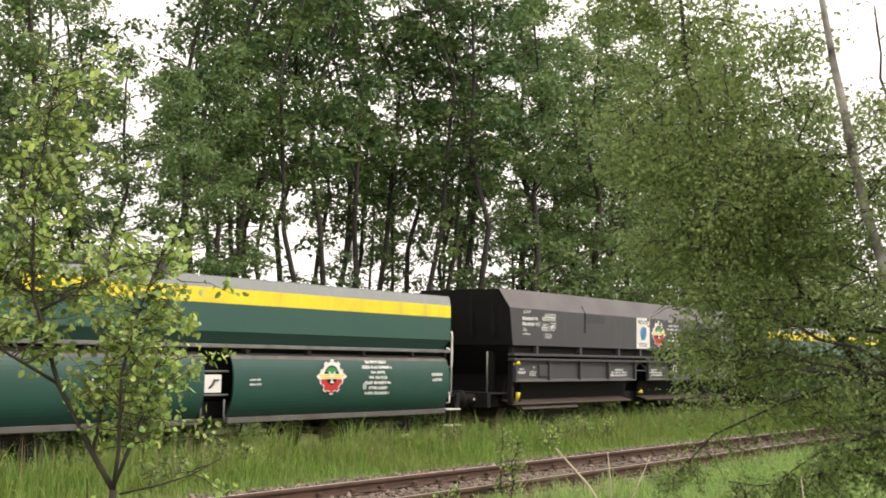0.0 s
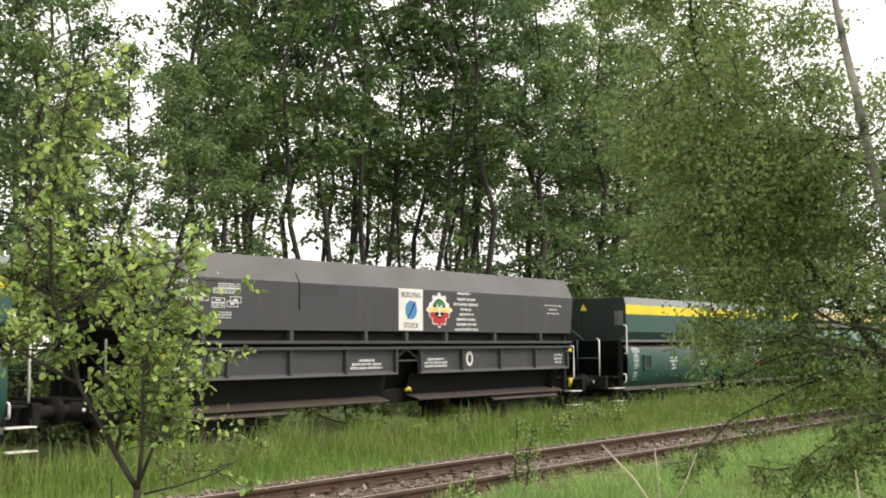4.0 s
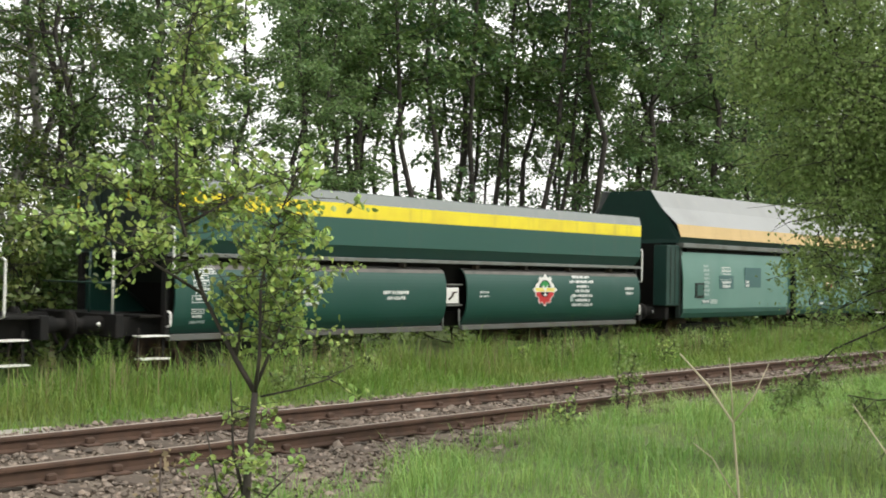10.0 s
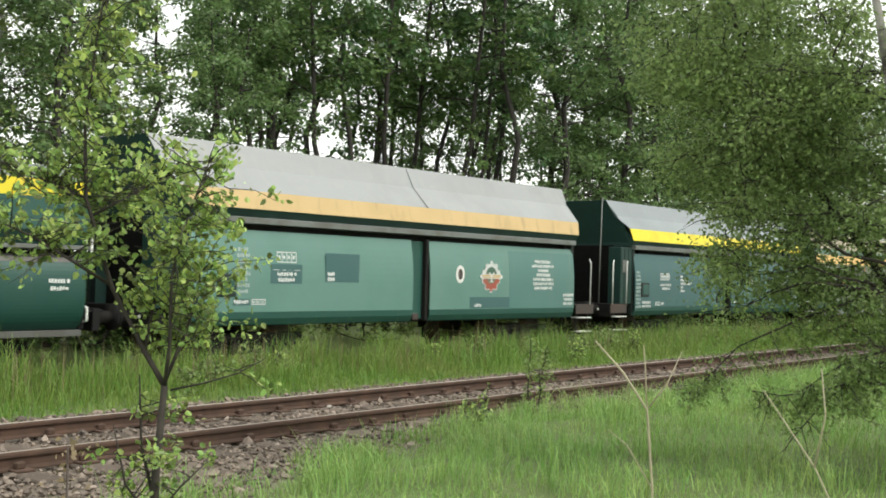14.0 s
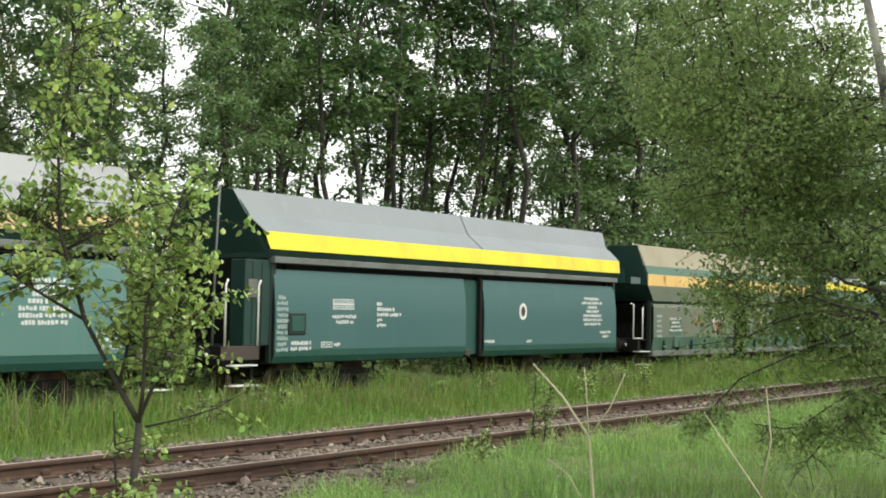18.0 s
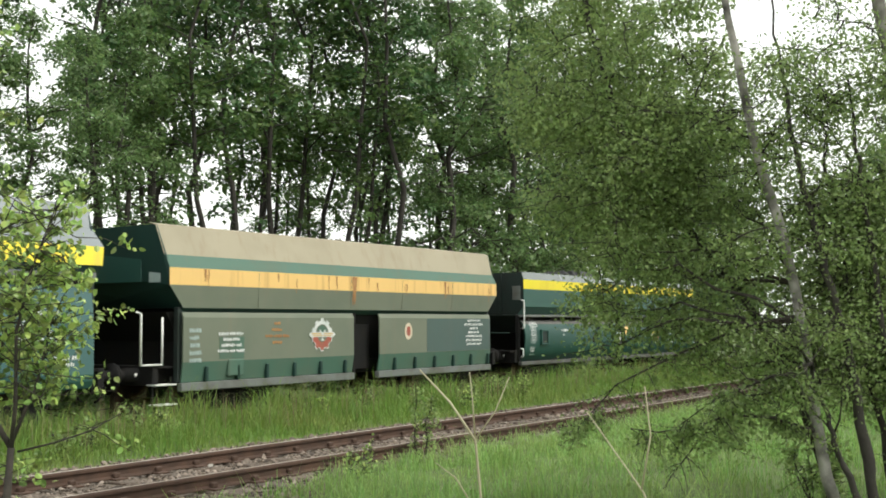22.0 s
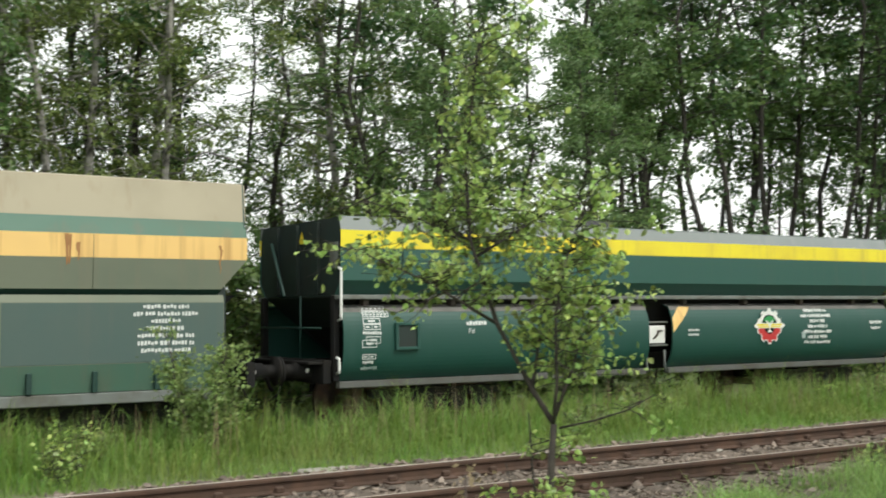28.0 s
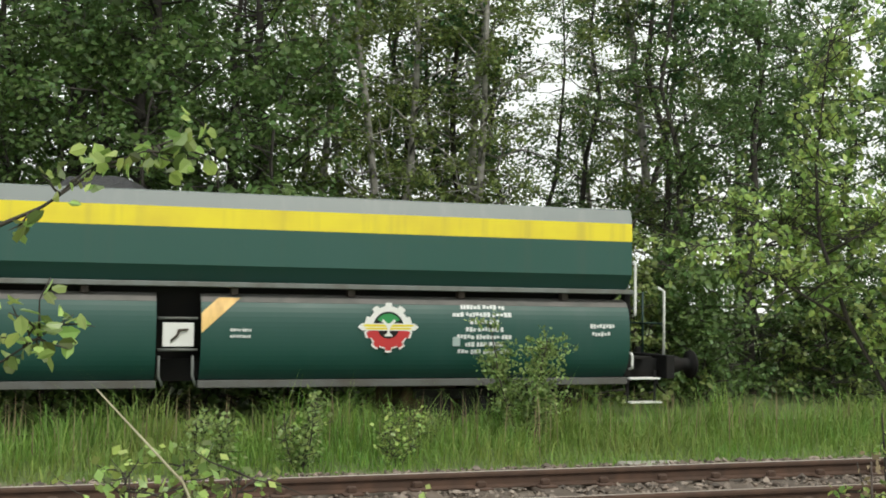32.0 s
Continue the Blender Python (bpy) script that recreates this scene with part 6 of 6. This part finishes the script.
    for name, me in (("trunk", tube_mesh("trunk", M[bark], [(pts, rad)], 10)), ("branchwork", tube_mesh("branchwork", M["twig"], limbs, 5)), ("crown", leaf_mesh("crown", mat, c, size, rg))):
        me.transform(near)
        tagged(part(name, me, ob), kind="stuff" if name == "branchwork" else "")
    return ob


bank_birch("birch_tree", "leaning birch with pale trunk and drooping twigs", [(0.92, -0.84), (0.76, -0.36), (0.64, 0.4), (0.56, 1.16), (0.44, 1.93), (0.28, 2.7), (0.05, 3.47), (-0.07, 4.04), (-0.2, 4.82), (-0.29, 5.25), (-0.5, 6.6), (-0.6, 8)], [0.085, 0.075, 0.07, 0.066, 0.064, 0.062, 0.06, 0.057, 0.052, 0.046, 0.034, 0.02],
           [zone_box(-2.2, 0.3, 0.8, 1.7, 0.1, 1.3, 1.0), zone_box(-2.0, 0.5, 1.5, 3.4, 0.05, 1.6, 2.6), zone_box(0.2, 1.8, 0.8, 3.6, 0.1, 1.4, 1.2), zone_box(-1.9, -0.1, 3.0, 4.6, 0.0, 1.6, 3.2), zone_box(-0.5, 1.1, 1.0, 3.5, -0.8, -0.1, 1.1), zone_box(-0.7, 1.2, 3.6, 5.2, -0.8, 1, 1.7), zone_box(-1.2, 1, 5, 8, -1, 1, 0.6), zone_box(-1.9, 0.0, 2.4, 3.9, 0.2, 1.6, 3)], 42000, 230, 51, M["leafbank"], 0.058,
           boughs=[[(0.62, 0.2), (0.51, 0.24, -0.2), (0.07, 0.38, -0.2), (-0.41, 0.42, -0.2), (-0.89, 0.28, -0.2), (-1.3, 0.22, -0.25), (-1.65, 0.27, -0.3)], [(0.6, 0.9), (0.53, 1.03, -0.3), (0.12, 0.91, -0.3), (-0.22, 0.77, -0.3), (-0.64, 0.62, -0.35), (-1.1, 0.3, -0.4)], [(0.5, 1.6), (-0.1, 1.5, 0.0), (-0.9, 1.15, 0.4), (-1.7, 0.75, 0.5), (-2.2, 0.2, 0.5)], [(0.6, 0.7), (0.0, 0.6, 0.5), (-0.6, 0.1, 0.6), (-1.0, -0.4, 0.6)]])
bank_birch("birch_tree", "dark-stemmed crooked birch beside the pale one", [(1.37, -0.9, 0.0), (1.28, -0.41, 0.0), (1.19, 0.3, 0.0), (1.1, 0.93, 0.0), (0.98, 1.57, 0.0), (0.83, 2.15, 0.0), (0.72, 2.57, 0.0), (0.59, 3.15, 0.0), (0.44, 3.87, 0.0), (0.37, 4.52, 0.0), (0.28, 5.1, 0.0), (0.2, 6.0, 0.0)], [0.075, 0.07, 0.065, 0.06, 0.055, 0.05, 0.045, 0.038, 0.03, 0.024, 0.018, 0.01],
           [zone_box(0.5, 2.2, 0.9, 3.3, 0.2, 1.3, 3), zone_box(-0.3, 1.2, 3.3, 4.9, 0, 1, 0.9)], 9500, 100, 52, M["leafbank"], 0.058, bark="bark")
bank_birch("birch_tree", "pale birch trunk at the edge of the bank", [(2.3, -0.8, 0.2), (2.2, -0.13, 0.2), (2.13, 1.7, 0.2), (2.04, 2.92, 0.2), (1.95, 3.72, 0.2), (1.87, 4.45, 0.2), (1.68, 5.34, 0.2), (1.56, 6.09, 0.2), (1.4, 7.4, 0.2)], [0.12, 0.115, 0.11, 0.105, 0.1, 0.095, 0.085, 0.075, 0.05],
           [zone_box(1.3, 3.2, 0.4, 3.5, 0.1, 1.3, 3), zone_box(0.9, 2.8, 3.4, 4.8, -0.6, 1, 2.0), zone_box(0.8, 2.8, 4.8, 7.0, -0.6, 1, 1.2)], 17000, 150, 53, M["leafbank"], 0.058)
bank_birch("birch_tree", "thin dark birch stem among the others", [(1.85, -0.9, 0.1), (1.77, -0.39, 0.1), (1.71, 0.17, 0.1), (1.66, 0.73, 0.1), (1.51, 1.57, 0.1), (1.46, 2.27, 0.1), (1.34, 3.12, 0.1), (1.29, 3.69, 0.1), (1.2, 4.6, 0.1)], [0.06, 0.055, 0.05, 0.045, 0.04, 0.036, 0.03, 0.024, 0.012],
           [zone_box(0.7, 2.3, 0.6, 3.3, 0.1, 1.2, 2), zone_box(0.6, 1.6, 3.3, 4.6, -0.4, 0.6, 0.0)], 6000, 60, 55, M["leafbank"], 0.058, bark="bark")
bank_birch("birch_tree", "thin dark birch stem leaning outwards", [(1.82, -0.94, 0.5), (1.68, -0.15, 0.5), (1.58, 0.35, 0.5), (1.49, 0.85, 0.5), (1.3, 1.7, 0.5), (1.15, 2.6, 0.5), (1.1, 3.4, 0.5)], [0.05, 0.046, 0.042, 0.038, 0.03, 0.022, 0.012],
           [zone_box(0.8, 2.6, 0.5, 3.0, 0.0, 1.0, 2)], 6000, 60, 56, M["leafbank"], 0.058, bark="bark")
bank_birch("birch_tree", "short dark stem forking from the foot of the birches", [(1.16, -0.83, -0.1), (1.0, -0.35, -0.1), (0.84, 0.06, -0.1), (0.75, 0.4, -0.1), (0.6, 0.9, -0.1), (0.3, 1.5, -0.1)], [0.045, 0.04, 0.035, 0.03, 0.022, 0.012],
           [zone_box(-0.4, 1.0, 0.5, 1.9, -0.6, 0.2, 1)], 1800, 26, 57, M["leafbank"], 0.055, bark="bark")
bank_birch("alder_tree", "leafy alder with a dense hanging crown by the track", [(0.95, -0.8, 0.25), (0.5, 1.0, 0.6), (-0.3, 2.4, 1.2), (-1.3, 4.0, 1.9), (-1.8, 5.8, 2.0), (-2.0, 8, 2.0)], [0.06, 0.055, 0.05, 0.045, 0.035, 0.02],
           [zone_box(-2.7, -0.7, 2.9, 5.0, 0.8, 3.2, 3), zone_box(-3.1, -1.0, 4.6, 7.5, 1.0, 3.2, 3), zone_box(-1.5, -0.2, 3.8, 6.0, 0.5, 2.0, 1.3), zone_box(-1.9, 0.2, 1.3, 2.9, 0.8, 2.8, 0.8), zone_box(0.2, 2.3, 0.6, 2.6, 0.5, 2.2, 0.9)], 42000, 220, 54, M["leafbank"], 0.072, "bark")

for x, y, h, r, k in ((9.9, 1.7, 0.9, 0.4, 0), (10.5, 0.9, 1.1, 0.5, 1), (9.2, 1.2, 0.7, 0.35, 2), (11.2, 1.8, 1.0, 0.45, 3), (9.6, 0.3, 1.0, 0.45, 4), (10.2, 2.6, 0.7, 0.35, 5)):
    shrub("weed_clump", "leafy undergrowth at the foot of the birches", x, y, h, r, 700, 0.05, M[("leafbank", "leafbush")[k % 2]], 160 + k, 6)

# ---- the wood behind the train ----
KINDS = [
    ("alder_tree", "tall alder with bare lower trunk and dark crown in the wood", tree_meshes(61, 16.5, 2.9, 0.115, M["bark"], M["leafdark"], 3500, 0.16, 7.9, limbs=24, per_limb=4, clump=0.6, dead=15)),
    ("aspen_tree", "slender aspen with bare lower trunk and dark green crown", tree_meshes(62, 17.5, 2.4, 0.10, M["bark"], M["leafforest"], 3200, 0.16, 7.4, limbs=22, per_limb=4, clump=0.58, dead=15)),
    ("birch_tree", "birch with pale trunk and lighter leaves in the wood", tree_meshes(63, 14.0, 2.2, 0.13, M["birch"], M["leafwarm"], 7200, 0.098, 4.2, limbs=40, per_limb=4, clump=0.42)),
    ("alder_tree", "slim alder with loose leafy sprays in the wood", tree_meshes(64, 13.0, 2.1, 0.11, M["bark"], M["leafforest"], 5600, 0.098, 3.6, limbs=36, per_limb=4, clump=0.42)),
    ("aspen_tree", "thin aspen pole with a small crown", tree_meshes(65, 15.0, 1.6, 0.10, M["bark"], M["leafdark"], 3400, 0.098, 4.4, limbs=26, per_limb=4, clump=0.40)),
    ("young_alder", "leafy young alder at the wood's edge", tree_meshes(66, 6.0, 1.8, 0.06, M["bark"], M["leafforest"], 3600, 0.11, 0.4, limbs=30, per_limb=4, clump=0.36, dead=0)),
    ("hazel_bush", "broad leafy bush at the wood's edge", tree_meshes(67, 3.0, 1.6, 0.035, M["bark"], M["leafwarm"], 2100, 0.12, 0.1, limbs=20, per_limb=4, clump=0.34, dead=0)),
    ("alder_bush", "low dark leafy bush at the wood's edge", tree_meshes(68, 2.4, 1.5, 0.03, M["bark"], M["leafforest"], 1900, 0.12, 0.1, limbs=20, per_limb=4, clump=0.32, dead=0)),
    ("alder_tree", "broad alder with a dense light green crown to the ground", tree_meshes(69, 13.5, 2.8, 0.15, M["bark"], M["leaflight"], 10500, 0.135, 2.6, limbs=44, per_limb=5, clump=0.5, lump=0.4)),
    ("alder_tree", "dense dark alder at the shaded end of the wood", tree_meshes(60, 12.5, 2.6, 0.16, M["bark"], M["leafforest"], 7800, 0.13, 2.2, limbs=42, per_limb=4, clump=0.48, lump=0.5)),
]


def make_wood():
    rg = np.random.default_rng(71)
    first = {}
    spots = []

    def put(k, x, y, s=1.0, turn=None):
        z = float(lift(x, y)) - 0.05
        m = pose(x, y, z, 0, 0, rg.uniform(0, 360) if turn is None else turn)
        if k not in first:
            first[k] = tree(KINDS[k][0], KINDS[k][1], KINDS[k][2], m, "trees of the wood")
            first[k].scale = (s, s, s)
            return
        c = copy_thing(first[k], m)
        c.scale = (s, s, s)

    def scatter(n, x0, x1, y0, y1, kinds, s0, s1, gap=1.5):
        done = 0
        for _ in range(n * 60):
            if done == n:
                break
            x, y = rg.uniform(x0, x1), rg.uniform(y0, y1)
            if any(math.hypot(x - a, y - b) < gap for a, b in spots) or 0.70 < x / y < 0.88:
                continue
            spots.append((x, y))
            put(int(rg.choice(kinds)), x, y, rg.uniform(s0, s1))
            done += 1
    # trunks and crowns that stand out
    for k, x, y, s in ((2, 6.0, 25.6, 1.0), (8, 14.3, 22.4, 0.84), (8, 16.3, 21.7, 0.68), (8, 18.4, 22.2, 0.68), (8, 17.2, 24.6, 0.68), (8, 20.8, 23.2, 0.78), (8, 35.5, 22.6, 1.18), (8, 37.6, 24.2, 1.2), (8, 42.0, 25.0, 1.2), (8, 39.5, 22.0, 1.2), (8, 43.5, 23.0, 1.1), (8, 48.0, 22.0, 1.1), (8, 45.5, 24.8, 1.35), (8, 52.0, 26.0, 1.45), (8, 56.0, 23.5, 1.4), (2, 7.4, 23.7, 1.0), (2, 8.8, 25.4, 1.05), (2, 4.9, 24.1, 1.0), (3, 12.2, 22.6, 0.95), (0, 9.4, 24.5, 0.95), (0, 14.0, 25.0, 1.0)):
        spots.append((x, y))
        put(k, x, y, s)
    scatter(28, -13, 3.5, 22.5, 33, [9, 9, 9, 3], 0.95, 1.15, 1.7)
    scatter(11, 2.5, 11, 23, 33, [2, 2, 3, 3, 4], 0.9, 1.15, 1.4)
    scatter(11, 10, 20, 23, 34, [2, 3, 3, 4], 0.9, 1.15, 1.4)
    scatter(26, 21, 34, 23.0, 34, [0, 0, 1, 1], 1.06, 1.22, 1.7)
    scatter(22, 36, 66, 22.5, 34, [0, 1, 1], 0.9, 1.12, 2.0)
    scatter(9, 46, 70, 21, 25, [8], 0.9, 1.2, 2.4)
    for x in np.arange(-11, 4, 1.3):
        put(5, x + rg.normal() * 0.4, 22.0 + rg.normal() * 0.8, rg.uniform(0.9, 1.3))
    for x in np.arange(2.5, 20, 2.4):
        put(5, x + rg.normal() * 0.4, 22.2 + rg.normal() * 0.4, rg.uniform(0.5, 0.75))
    for x in np.arange(-5, 16, 1.15):
        put(7, x + rg.normal() * 0.3, 21.6 + rg.normal() * 0.4, rg.uniform(1.25, 1.7) if x < 8 else rg.uniform(0.9, 1.25))
    for x in np.arange(36, 64, 4.0):
        put(5, x + rg.normal() * 1.2, 21.0 + rg.normal() * 0.6, rg.uniform(0.7, 1.0))
    for x in np.arange(-12, 58, 2.0):
        put(6 if rg.random() < 0.5 else 7, x + rg.normal() * 0.5, 20.6 + rg.normal() * 0.3, rg.uniform(0.75, 1.15))
    for x in np.arange(-10, 52, 2.3):
        put(7, x + rg.normal() * 0.9, 23.5 + rg.normal() * 1.2, rg.uniform(1.0, 1.5))
    for x, y, sc in ((33.2, 20.7, 1.15), (35.6, 20.9, 1.25), (38.0, 20.6, 1.1)):
        put(6, x, y, sc)
    # young growth on the near side, past the leaning birches
    for a, r, k, s in ((75.5, 33, 5, 0.95), (77, 28, 5, 0.85), (78, 36, 5, 1.15), (79.5, 26, 5, 0.9), (81, 31, 5, 1.1), (83, 25, 5, 0.95), (84.5, 34, 5, 1.25), (87, 27, 5, 1.05), (76.5, 24, 6, 0.9), (80, 21, 6, 1.0), (83.5, 20, 7, 1.1), (87, 21, 6, 1.2), (78.5, 44, 8, 0.6), (82.5, 42, 8, 0.62), (86.5, 40, 8, 0.6)):
        put(k, r * math.sin(radians(a)), r * math.cos(radians(a)), s)


make_wood()


# ---- movement ----
def motions():
    """The train rolls to the left on its track; every wheelset turns as it rolls."""
    tk, sk = np.array([a for a, b in ROLLED], float), np.array([b for a, b in ROLLED], float)
    slope = np.gradient(sk, tk)

    def rolled(t):
        i = int(min(max(np.searchsorted(tk, t) - 1, 0), len(tk) - 2))
        h = tk[i + 1] - tk[i]
        u = (t - tk[i]) / h
        return (2 * u**3 - 3 * u**2 + 1) * sk[i] + (u**3 - 2 * u**2 + u) * h * slope[i] + (3 * u**2 - 2 * u**3) * sk[i + 1] + (u**3 - u**2) * h * slope[i + 1]
    for key, (w, sets) in TRAIN.items():
        x = SPAN[key][0]
        if key in HEAPS:
            walk(HEAPS[key], [(t, pose(x - rolled(t), TRAIN_TRACK, TRAIN_RAIL)) for t in np.arange(0, 32.01, 1.0)])
        walk(w, [(t, pose(x - rolled(t), TRAIN_TRACK, TRAIN_RAIL)) for t in np.arange(0, 32.01, 1.0)])
        for ws, cx in sets:
            walk(ws, [(t, pose(cx, 0, 0.46, 0, -math.degrees(rolled(t) / 0.46), 0)) for t in np.arange(0, 32.01, 0.2)])


motions()
